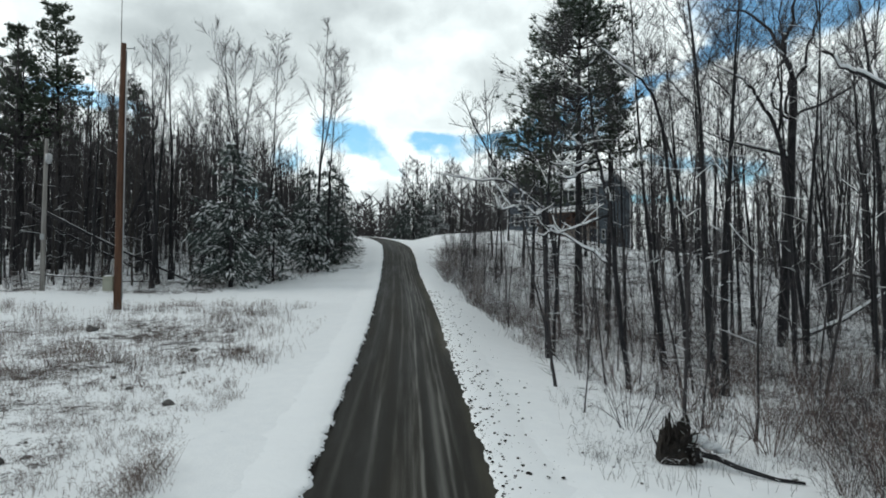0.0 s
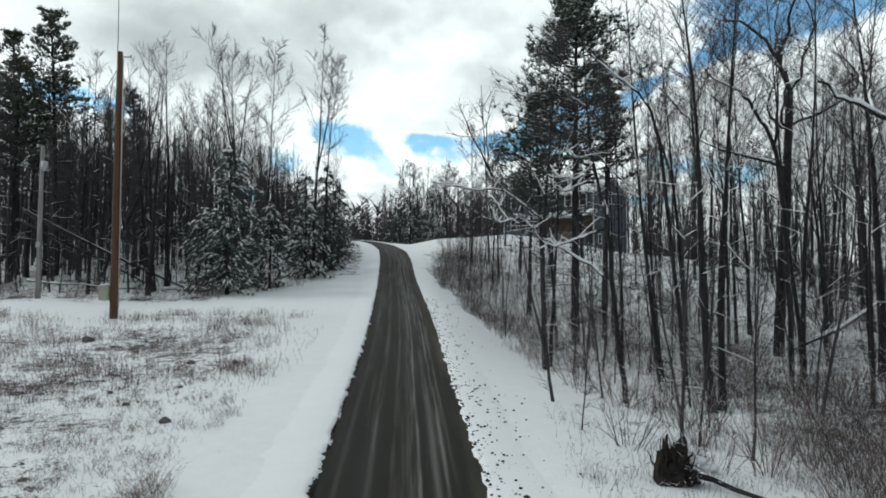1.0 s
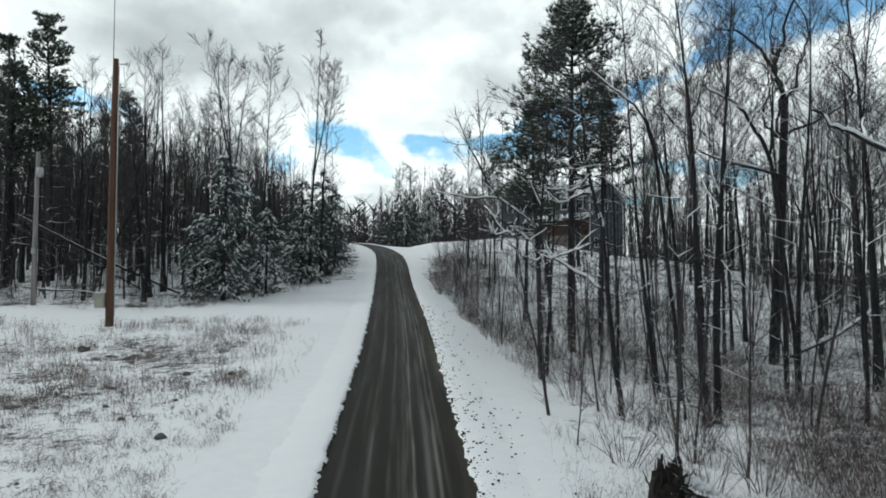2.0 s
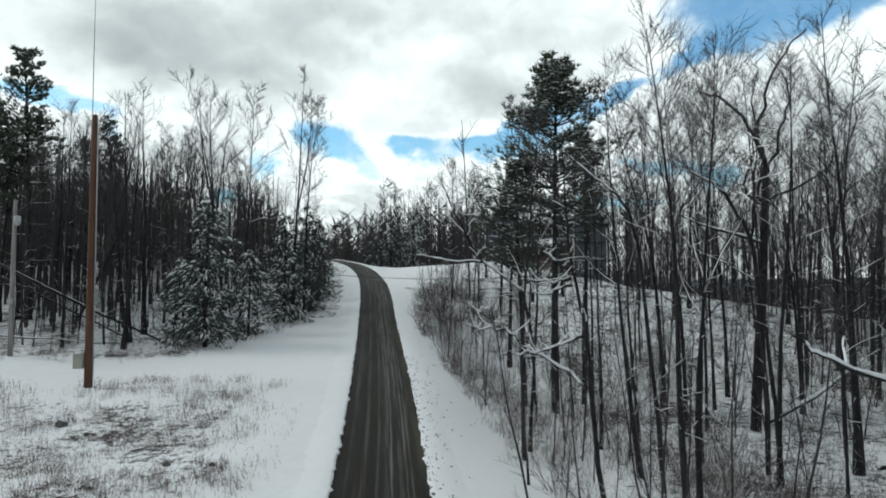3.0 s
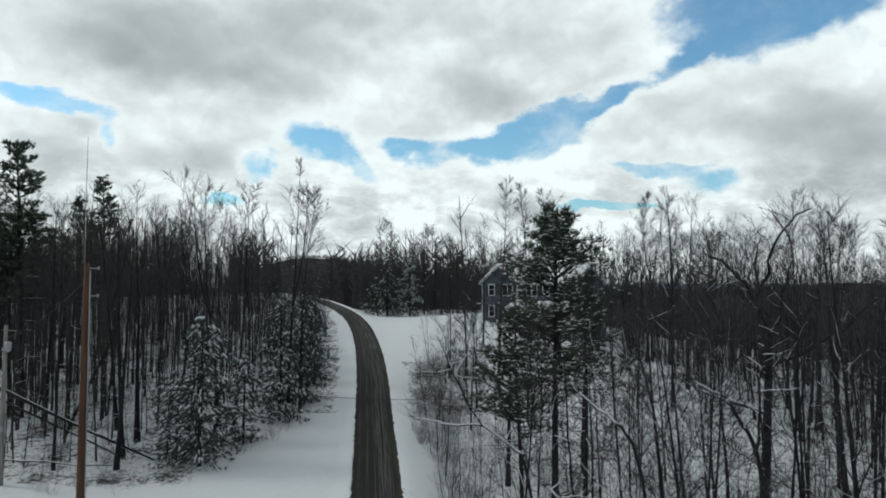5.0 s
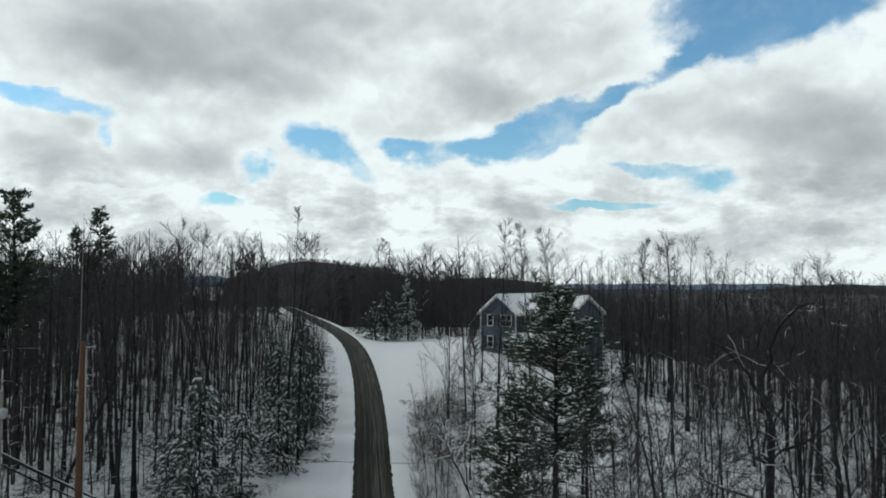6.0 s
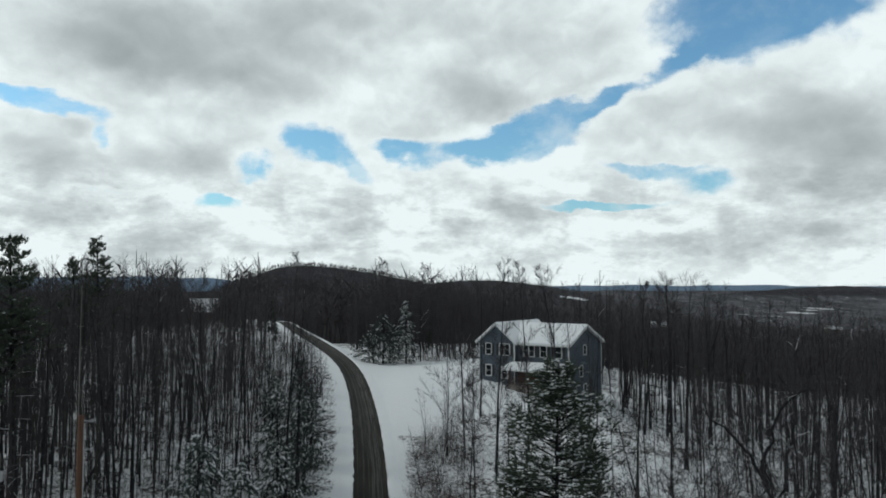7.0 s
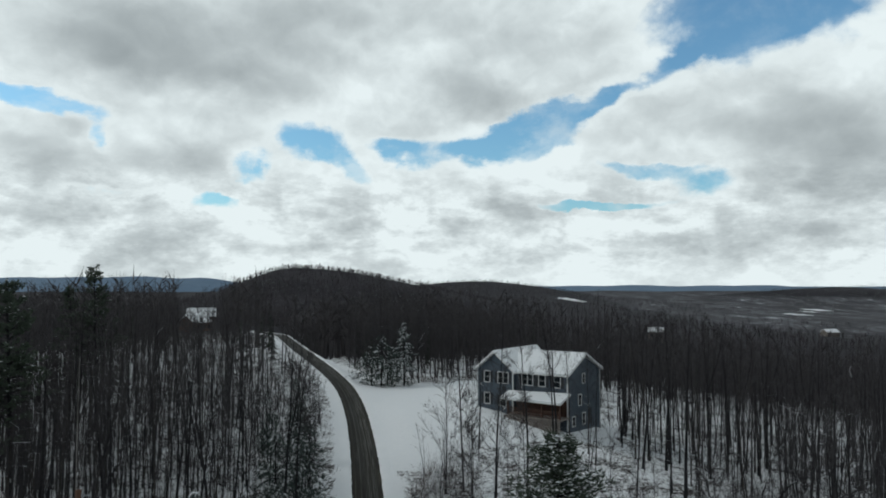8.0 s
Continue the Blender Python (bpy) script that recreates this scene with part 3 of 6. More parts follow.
def clothe(rng, stem, r0, limbs, twigs, snow, lo, hi, reach, n_limb, n_sub, n_twig, spread, crook, top, snow_share=0.13, fine=0.0048):
    """Rising limbs, boughs and a haze of fine twigs along a stem."""
    turn = rng.random() * 6.28
    for k in range(n_limb):
        u = lo + (hi - lo) * ((k + rng.random()) / n_limb) ** 0.85
        q, d = at(stem, u)
        turn += 2.4 + rng.uniform(-0.5, 0.5)
        rise = math.radians(rng.uniform(*spread)) + 0.25 * u
        way = Vector((math.cos(turn) * math.cos(rise), math.sin(turn) * math.cos(rise), math.sin(rise)))
        inner = (u - lo) / max(0.05, hi - lo)
        ln = reach * (0.62 + 0.55 * math.sin(math.pi * min(1.0, 0.18 + 0.80 * inner))) * (1.05 - 0.55 * inner) * rng.uniform(0.6, 1.2)
        rb = max(0.009, r0 * (1 - u * 0.88) * rng.uniform(0.20, 0.36))
        pts = wander(rng, q, way, ln, 5, 0.24 + crook, 0.06 if rise < 1.0 else 0.0)
        limbs.tube(pts, taper(rb, 0.005, 5), 3)
        if snow is not None and rise < 1.15 and rng.random() < snow_share * (1.5 - u):
            cut = pts[:rng.choice((4, 5, 6))]
            snow.tube(cut, [r * 0.90 + (0.014 if snow_share > 0.5 else 0.004) for r in taper(rb, 0.002, len(cut) - 1)], 4, 0.75)
        for j in range(n_sub):
            v = 0.16 + 0.82 * (j + rng.random()) / n_sub
            a, e = at(pts, v)
            side = (e + Vector((rng.uniform(-1, 1), rng.uniform(-1, 1), rng.uniform(-0.4, 0.6))) * 1.0).normalized()
            l2 = (0.35 + ln * rng.uniform(0.20, 0.42)) * (1.15 - 0.55 * v)
            sub = wander(rng, a, side, l2, 2, 0.20 + crook, 0.06)
            twigs.blade(sub[0], sub[1].lerp(sub[2], 0.25), max(fine * 1.5, rb * 0.32))
            twigs.blade(sub[1], sub[2], fine * 1.15)
            if snow is not None and side.z < 0.5 and rng.random() < min(0.30, 2.5 * snow_share) * (1.0 - u):
                snow.tube(sub[:3], [0.012, 0.010, 0.004], 3, 1.0)
            for i in range(n_twig):
                b, g = at(sub, 0.12 + 0.88 * (i + rng.random()) / n_twig)
                w = (g + Vector((rng.uniform(-1, 1), rng.uniform(-1, 1), rng.uniform(-0.5, 0.8))) * 0.95).normalized()
                twigs.blade(b, b + w * rng.uniform(0.22, 0.62) * (0.65 + 0.10 * reach), fine)
    for _ in range(top):
        q, d = at(stem, rng.uniform(0.84, 1.0))
        w = (d + Vector((rng.uniform(-1, 1), rng.uniform(-1, 1), rng.uniform(0, 0.8))) * 0.6).normalized()
        twigs.blade(q, q + w * rng.uniform(0.35, 0.8), 0.006)


def tree_soups(seed, height, r0, lean=(0, 0), crook=0.0, fork=0.0, lo=0.42, n_limb=20, n_sub=8, n_twig=7, reach=3.3, spread=(24, 56), bend=0.055, snowy=True, lod=0, fine=0.0048, snow_share=0.13, snags=13):
    rng = random.Random(seed)
    trunk, limbs, twigs, snow = Soup(), Soup(), Soup(), Soup() if snowy else None
    way = Vector((lean[0], lean[1], 1))
    nseg = 9 if lod == 0 else 6
    stem = wander(rng, Vector((0, 0, -0.25)), way, height + 0.25, nseg, bend + crook * 0.5, 0.05)
    radii = taper(r0, 0.012, nseg, 1.35)
    radii[0] *= 1.35
    trunk.tube(stem, radii, 7 if lod == 0 and r0 > 0.1 else 5 if lod == 0 else 4)
    stems = [(stem, r0, lo)]
    if fork:
        q, d = at(stem, fork)
        a = rng.random() * 6.28
        way2 = (d + Vector((math.cos(a), math.sin(a), 0)) * rng.uniform(0.25, 0.5)).normalized()
        other = wander(rng, q, way2, height * (1 - fork) * rng.uniform(0.8, 1.0), nseg - 2, bend + crook * 0.6, 0.08)
        rf = r0 * (1 - fork * 0.8) * 0.75
        trunk.tube(other, taper(rf, 0.015, nseg - 2), 6 if lod == 0 else 4)
        stems.append((other, rf, max(0.12, lo - fork)))
    for pts, r, low in stems:
        clothe(rng, pts, r, limbs, twigs, snow, low, 0.98, reach, max(4, n_limb // len(stems)), n_sub, n_twig, spread, crook, 8, snow_share, fine)
    # dead side limbs low on the trunk
    for _ in range(snags):
        q, d = at(stem, rng.uniform(0.06, lo + 0.1))
        a = rng.random() * 6.28
        ln = rng.uniform(0.35, 1.7) * min(1.0, height / 12)
        pts = wander(rng, q, Vector((math.cos(a), math.sin(a), rng.uniform(-0.2, 0.6))), ln, 4, 0.34)
        for b, e, w in zip(pts, pts[1:], (0.010, 0.008, 0.006, 0.004)):
            limbs.blade(b, e, w)
        for _ in range(4):
            b, g = at(pts, rng.uniform(0.2, 1.0))
            twigs.blade(b, b + (g + Vector((rng.uniform(-1, 1), rng.uniform(-1, 1), rng.uniform(-0.4, 0.6)))).normalized() * rng.uniform(0.2, 0.6), 0.0045)
        if snow is not None and rng.random() < (0.32 if height > 6 else 0.15):
            snow.tube(pts[:rng.choice((3, 4, 5))], [0.012, 0.012, 0.010, 0.008, 0.003], 3, 0.8)
    return trunk, limbs, twigs, snow


def crown(ob, limbs, twigs, mat):
    """Limbs and twigs as the one crown of a tree."""
    s, n = Soup(), len(limbs.v)
    s.v, s.f = limbs.v + twigs.v, limbs.f + [tuple(i + n for i in f) for f in twigs.f]
    c = tagged(part("crown", s, mat, ob), kind="stuff")
    c.data.materials.append(TWIG)
    c.data.polygons.foreach_set("material_index", [0] * len(limbs.f) + [1] * len(twigs.f))
    return c


def bare_tree(name, m, soups, mat, label, category="tree", group=""):
    ob = thing(name, m, label, category, group)
    trunk, limbs, twigs, snow = soups
    part("trunk", trunk, mat, ob)
    crown(ob, limbs, twigs, mat)
    if snow is not None and snow.f:
        tagged(part("snow", snow, SNOW, ob, "fresh snow lying along the limbs"), kind="stuff")
    return ob


def on_land(x, y, turn=0.0, scale=1.0, sink=0.0):
    return Matrix.LocRotScale((x, y, land(x, y) - sink), Euler((0, 0, turn)), (scale, scale, scale))


def standing(x, y, turn, scale):
    """A tree's pose on the land, a little out of plumb."""
    a, b = noise.noise(Vector((x * 1.7, y * 1.7, 3))), noise.noise(Vector((x * 1.7, y * 1.7, 11)))
    return Matrix.LocRotScale((x, y, land(x, y) - 0.05), Euler((0.10 * a, 0.10 * b, turn)), (scale, scale, scale))


def put(ob, m):
    """A copy of a thing at a pose that may carry a scale."""
    c = copy_thing(ob, m)
    c.matrix_basis = m
    return c


# trees that stand out by themselves: x, y, height, trunk radius, lean, options, label
SINGLE = [
    (3.95, 26.2, 12.5, 0.12, (0.00, 0.0), dict(lo=0.30), "slim dark bare tree beside the road verge"),
    (4.42, 28.0, 13.0, 0.11, (0.02, 0.0), dict(lo=0.35, reach=2.6), "slim dark bare tree close behind another"),
    (7.8, 24.4, 14.5, 0.13, (-0.10, 0.0), dict(lo=0.40), "leaning slender bare tree with snowy limbs"),
    (7.40, 18.9, 14.0, 0.15, (-0.14, 0.05), dict(lo=0.45), "leaning dark bare tree of a close pair"),
    (7.75, 19.2, 13.5, 0.13, (-0.03, 0.0), dict(lo=0.40), "upright dark bare tree of a close pair"),
    (10.9, 26.8, 15.0, 0.12, (-0.07, 0.0), dict(lo=0.45), "thin leaning bare tree in snow"),
    (12.3, 23.6, 15.5, 0.13, (0.0, 0.0), dict(lo=0.40), "straight dark bare tree among brush"),
    (16.8, 37.7, 16.5, 0.15, (0.0, 0.0), dict(lo=0.50), "straight tall bare tree in the snowy wood"),
    (15.0, 35.2, 16.0, 0.12, (0.03, 0.0), dict(lo=0.45), "slim bare tree in the snowy wood"),
    (15.8, 24.8, 17.0, 0.22, (0.02, 0.0), dict(lo=0.35, reach=3.6), "stout dark bare tree among brush"),
    (9.5, 30.1, 13.0, 0.12, (-0.12, 0.0), dict(lo=0.40), "leaning bare tree with thin snowy limbs"),
    (11.8, 30.6, 15.5, 0.14, (-0.08, 0.0), dict(lo=0.35), "dark bare tree leaning over the snow"),
    (13.0, 31.3, 15.0, 0.11, (0.0, 0.0), dict(lo=0.45), "slim upright bare tree in the snowy wood"),
    (14.8, 28.4, 16.5, 0.13, (0.0, 0.0), dict(lo=0.38), "upright bare tree beside a crooked one"),
    (24.5, 39.5, 18.6, 0.26, (-0.05, 0.0), dict(lo=0.35, reach=4.0), "stout bare tree with a wide crown"),
    (22.9, 40.7, 15.0, 0.12, (-0.08, 0.0), dict(lo=0.35, fork=0.3), "twin-stemmed slender bare tree"),
    (20.5, 37.0, 18.3, 0.14, (0.0, 0.0), dict(lo=0.45, reach=3.4), "tall bare tree with a broad twiggy crown"),
    (28.0, 46.0, 18.0, 0.16, (0.0, 0.0), dict(lo=0.40, reach=3.8, fork=0.5), "tall forked bare tree with a broad crown"),
    (23.4, 34.0, 17.8, 0.15, (0.03, 0.0), dict(lo=0.45, reach=3.4), "tall bare tree with a broad twiggy crown"),
    (26.3, 40.0, 17.0, 0.15, (0.0, 0.0), dict(lo=0.40), "upright bare tree in the snowy wood"),
    (7.4, 28.4, 12.0, 0.10, (0.0, 0.0), dict(lo=0.40), "slim bare tree near the pine"),
    (-10.3, 57.0, 21.0, 0.20, (0.01, 0.0), dict(lo=0.45, fork=0.42, reach=3.2, spread=(34, 58)), "very tall forked bare tree at the wood's edge"),
    (-9.6, 58.0, 18.5, 0.16, (-0.03, 0.0), dict(lo=0.5, reach=2.8, spread=(34, 58)), "tall bare tree at the wood's edge"),
    (-15.2, 54.5, 20.0, 0.20, (0.0, 0.0), dict(lo=0.40, fork=0.5, reach=3.9, spread=(32, 56), n_limb=22), "tall bare tree with a broad airy crown"),
    (-14.3, 55.5, 18.5, 0.15, (0.02, 0.0), dict(lo=0.45, reach=3.4, spread=(32, 56)), "tall slender bare tree with an airy crown"),
    (7.6, 66.0, 20.0, 0.19, (0.0, 0.0), dict(lo=0.45, spread=(10, 45), reach=2.4), "tall lone bare tree by the snowy clearing"),
    (11.0, 68.0, 19.5, 0.18, (0.0, 0.0), dict(lo=0.45, reach=2.2), "tall lone bare tree below the house"),
    (14.4, 70.0, 19.0, 0.19, (0.0, 0.0), dict(lo=0.45, reach=2.2), "tall lone bare tree below the house"),
    (19.1, 60.5, 18.6, 0.14, (0.0, 0.0), dict(lo=0.5, reach=2.2), "very tall thin bare tree in the wood"),
    (22.4, 61.0, 19.5, 0.15, (0.0, 0.0), dict(lo=0.5, reach=2.8, fork=0.6), "tall forked bare tree in the wood"),
    (3.2, 69.5, 13.5, 0.12, (0.0, 0.0), dict(lo=0.18, reach=4.2, spread=(35, 60), n_limb=18), "spreading bare tree beside the clearing"),
    (5.2, 61.5, 12.5, 0.11, (0.02, 0.0), dict(lo=0.3, reach=2.8), "slender bare tree with fine twigs below the clearing"),
    (7.4, 64.0, 12.0, 0.10, (-0.02, 0.0), dict(lo=0.3, reach=2.8), "slender bare tree with fine twigs below the clearing"),
    (4.3, 56.5, 11.5, 0.10, (0.0, 0.0), dict(lo=0.28, reach=2.8), "slender bare tree with fine twigs by the verge"),
    (9.6, 61.0, 12.5, 0.10, (0.0, 0.0), dict(lo=0.3, reach=2.8), "slender bare tree with fine twigs below the clearing"),
    (-4.0, 117.5, 13.0, 0.14, (0.0, 0.0), dict(lo=0.2, reach=3.6), "dark bare tree among evergreens at the clearing's end"),
    (-6.6, 116.0, 11.5, 0.13, (-0.04, 0.0), dict(lo=0.2, reach=3.6), "dark bare tree among evergreens at the clearing's end"),
    (1.2, 118.5, 14.0, 0.14, (0.03, 0.0), dict(lo=0.2, reach=3.6), "dark bare tree among evergreens at the clearing's end"),
    (-5.4, 138.0, 18.0, 0.2, (0.0, 0.0), dict(lo=0.45, reach=3.0), "tall bare tree beyond the clearing"),
    (1.5, 139.0, 17.0, 0.2, (0.0, 0.0), dict(lo=0.45, reach=3.6), "tall bare tree beyond the clearing"),
]
for i, (x, y, h, r, lean, opt, label) in enumerate(SINGLE):
    bare_tree("bare_tree", on_land(x, y), tree_soups(100 + i, h, r * 0.80, lean, snags=22 if y < 45 else 12, snow_share=0.13 if y < 45 else 0.02, fine=0.0062 if y < 33 else 0.0078 if y < 45 else 0.011 if y < 100 else 0.017, **opt), BARK, label, group="bare trees of the wood")

# the crooked old tree
crooked = thing("bare_tree", on_land(15.2, 31.3), "large crooked bare tree with twisting forked limbs", "tree", "bare trees of the wood")
rng = random.Random(77)
c_trunk, c_limbs, c_twigs, c_snow = Soup(), Soup(), Soup(), Soup()
base_line = wander(rng, Vector((0, 0, -0.3)), Vector((0.02, 0, 1)), 12.3, 7, 0.03)
c_trunk.tube(base_line, taper(0.24, 0.16, 7), 8)
for way, ln, r in (((-0.5, 0.1, 0.9), 7.4, 0.090), ((0.30, -0.1, 0.95), 7.4, 0.100), ((0.95, 0.3, 0.5), 6.4, 0.07), ((-0.9, -0.2, 0.5), 4.6, 0.06), ((0.65, 0.4, 0.75), 7.1, 0.075), ((-0.2, 0.5, 0.9), 6.8, 0.07)):
    line = wander(rng, base_line[-1 if ln > 7 else -2], Vector(way), ln, 14, 0.58, 0.08)
    c_limbs.tube(line, taper(r, 0.02, 14), 6)
    c_snow.tube(line[:4], [v * 0.8 for v in taper(r, r * 0.6, 3)], 4, 0.6)
    clothe(rng, line, r, c_limbs, c_twigs, c_snow, 0.15, 0.97, 2.3, 15, 5, 6, (5, 60), 0.20, 8)
line = wander(rng, base_line[5], Vector((-1, 0.1, 0.35)), 4.5, 6, 0.2, 0.02)
c_limbs.tube(line, taper(0.09, 0.02, 6), 5)
c_snow.tube(line[:6], [v * 0.95 for v in taper(0.09, 0.03, 5)], 4, 0.6)
part("trunk", c_trunk, BARK, crooked)
crown(crooked, c_limbs, c_twigs, BARK)
tagged(part("snow", c_snow, SNOW, crooked, "snow lying along the twisted limbs"), kind="stuff")


def leaning_tree(x, y, ways, label, seed, base_r=0.1, n_side=10, reach=1.5):
    """A stem that arches out over the verge with snow along it. ways: runs of points above the base."""
    ob = thing("leaning_tree", on_land(x, y), label, "tree")
    rng = random.Random(seed)
    trunk, twigs, snow = Soup(), Soup(), Soup()
    for k, run in enumerate(ways):
        knots = [Vector(q) for q in run]
        pts, ends = [], [knots[0] * 2 - knots[1], *knots, knots[-1] * 2 - knots[-2]]
        for p0, p1, p2, p3 in zip(ends, ends[1:], ends[2:], ends[3:]):
            for u in (0, 0.25, 0.5, 0.75):
                q = 0.5 * (2 * p1 + (p2 - p0) * u + (2 * p0 - 5 * p1 + 4 * p2 - p3) * u * u + (3 * p1 - p0 - 3 * p2 + p3) * u ** 3)
                pts.append(q + Vector((rng.uniform(-0.08, 0.08), rng.uniform(-0.08, 0.08), rng.uniform(-0.075, 0.075))) * (0.5 if k == 0 else 1.0))
        pts.append(knots[-1])
        r = base_r * (1 if k == 0 else 0.55)
        trunk.tube(pts, taper(r, 0.014, len(pts) - 1), 6)
        thick, run = taper(r, 0.012, len(pts) - 1), []
        for i in range(len(pts) - 1):
            # snow stays only where the stem lies over
            if (pts[i + 1] - pts[i]).normalized().z < 0.80 and i > 2 * (k == 0):
                run.append(i)
            if run and (run[-1] != i or i == len(pts) - 2):
                if len(run) > 2:
                    cap = [0.35] + [rng.uniform(0.8, 1.1) for _ in run[2:]] + [0.35]
                    snow.tube([pts[q] for q in run], [(thick[q] * 0.9 + (0.020 if y > 15 else 0.014)) * c for q, c in zip(run, cap)], 5, 0.55)
                run = []
        clothe(rng, pts, r * 0.8, trunk, twigs, snow, 0.30, 0.97, reach, n_side, 3, 4, (-10, 50), 0.10, 5, 0.8)
    part("trunk", trunk, BARK, ob)
    tagged(part("branchwork", twigs, TWIG, ob), kind="stuff")
    tagged(part("snow", snow, SNOW, ob, "thick snow lying along the arching stem"), kind="stuff")
    return ob


leaning_tree(5.6, 33.4, [[(0, 0, -0.3), (-0.2, 0, 3.2), (-0.6, -0.2, 5.7), (-1.05, -0.4, 6.3), (-2.55, -0.4, 7.4), (-4.1, -0.4, 7.5), (-5.2, -0.3, 7.7), (-6.1, -0.2, 7.9)], [(-2.55, -0.4, 7.4), (-3.3, -0.4, 8.5), (-3.35, -0.3, 10.2), (-3.1, -0.2, 11.9)], [(-3.3, -0.4, 8.5), (-4.0, -0.2, 10.0), (-4.7, -0.1, 11.6)]],
             "bare tree arching toward the road under thick snow", 31, 0.085, 11, 1.4)
leaning_tree(5.45, 20.4, [[(0, 0, -0.3), (-0.15, 0.8, 3.0), (-0.2, 1.5, 5.6), (-0.45, 2.2, 7.3), (-0.6, 2.5, 9.5), (-0.65, 2.7, 12.0)],
                          [(-0.16, 1.0, 3.6), (-0.72, 1.5, 4.1), (-1.8, 1.6, 4.75), (-2.33, 1.6, 5.0), (-2.86, 1.6, 5.6), (-3.5, 1.6, 5.9), (-3.8, 1.6, 6.15)],
                          [(-0.2, 1.45, 5.2), (-1.0, 1.5, 4.95), (-1.8, 1.55, 4.72), (-2.85, 1.6, 4.6)], [(-2.68, 1.6, 5.4), (-3.3, 1.55, 5.45), (-3.8, 1.5, 5.5)],
                          [(-0.45, 2.2, 7.0), (-1.3, 2.3, 6.95), (-2.15, 2.3, 7.1)], [(-0.45, 2.2, 6.8), (-1.2, 2.2, 6.6), (-1.8, 2.2, 6.55)], [(-0.45, 2.2, 7.3), (-0.9, 2.3, 7.6), (-1.45, 2.4, 8.0)]],
             "bare tree with several low limbs under thick snow", 32, 0.085, 9, 1.0)
leaning_tree(8.1, 22.9, [[(0, 0, -0.3), (-0.5, 0, 5.0), (-0.85, 0, 8.2), (-1.3, 0, 9.6), (-2.2, 0, 10.4), (-3.2, 0, 11.2)]], "slender bare tree with one long snowy limb", 33, 0.075, 6, 1.0)
leaning_tree(12.6, 25.0, [[(0, 0, -0.3), (-0.1, 0, 5.0), (-0.45, 0, 8.4), (-1.1, 0, 9.7), (-1.65, 0, 10.5), (-2.3, 0, 10.8), (-3.0, 0, 11.2)], [(-0.45, 0, 8.4), (-0.3, 0.1, 10.5), (0.1, 0.2, 12.5)]], "bare tree with a bent snow-covered limb", 34, 0.10, 6, 1.2)
leaning_tree(10.5, 10.5, [[(0, 0, -0.3), (-0.5, -0.3, 3.0), (-2.2, -0.9, 4.9), (-4.75, -1.5, 5.95), (-5.2, -1.5, 6.15), (-5.55, -1.5, 6.4)], [(-0.5, -0.3, 3.0), (0.3, 0, 6.0), (0.6, 0.2, 9.5)]],
             "near bare tree with a long snowy limb over the brush", 35, 0.062, 4, 0.55)

# the wood: eight kinds of bare tree, copied
KINDS = []
for k, (h, r, opt) in enumerate(((15.0, 0.095, dict(lo=0.38)), (16.5, 0.12, dict(lo=0.42, reach=2.9)), (13.0, 0.055, dict(lo=0.32, reach=2.5)), (17.0, 0.155, dict(lo=0.38, fork=0.5)),
                                 (14.0, 0.075, dict(lo=0.36, fork=0.35, reach=2.8)), (15.5, 0.08, dict(lo=0.40, lean=(0.08, 0.02))), (12.0, 0.05, dict(lo=0.32, lean=(-0.11, 0.03), reach=2.4)), (17.5, 0.20, dict(lo=0.38, reach=3.8)))):
    KINDS.append(tree_soups(300 + k, h, r, n_sub=6, fine=0.0082, snow_share=0.035, snags=16, n_limb=16, n_twig=5, **opt))
LABELS = ("straight dark bare tree with snow-dusted limbs", "tall bare tree with a narrow crown", "thin young bare tree in snow", "forked bare tree with ascending limbs", "low-forked slender bare tree", "leaning tall bare tree", "thin leaning bare tree", "stout tall bare tree with a broad crown")


def in_wood(x, y):
    d = x - road_x(min(y, 230))
    if in_field(x, y) or (y < 236 and abs(d) < 4.0):
        return False
    if d < 0:
        if y < along([(-60, 47), (-32, 50), (-26, 46), (-15, 46), (-10.5, 56), (-9, 62)], x):
            return False
        return x < along([(44, -14), (52, -11), (60, -9.0), (90, -11.5), (108, -15), (133, -23.5), (160, -33), (230, -56)], y)
    if y < 13 or (y < 70 and x < 3.4 + 0.02 * y):
        return False
    if d < along([(14, 6), (28, 5.5), (40, 4.5), (60, 4.5), (76, 8)], y):
        return False
    if 1 < x < 25 and 50 < y < 106:
        return noise.noise(Vector((x * 3.1, y * 2.3, 9))) > 0.30 and y < 80
    return True


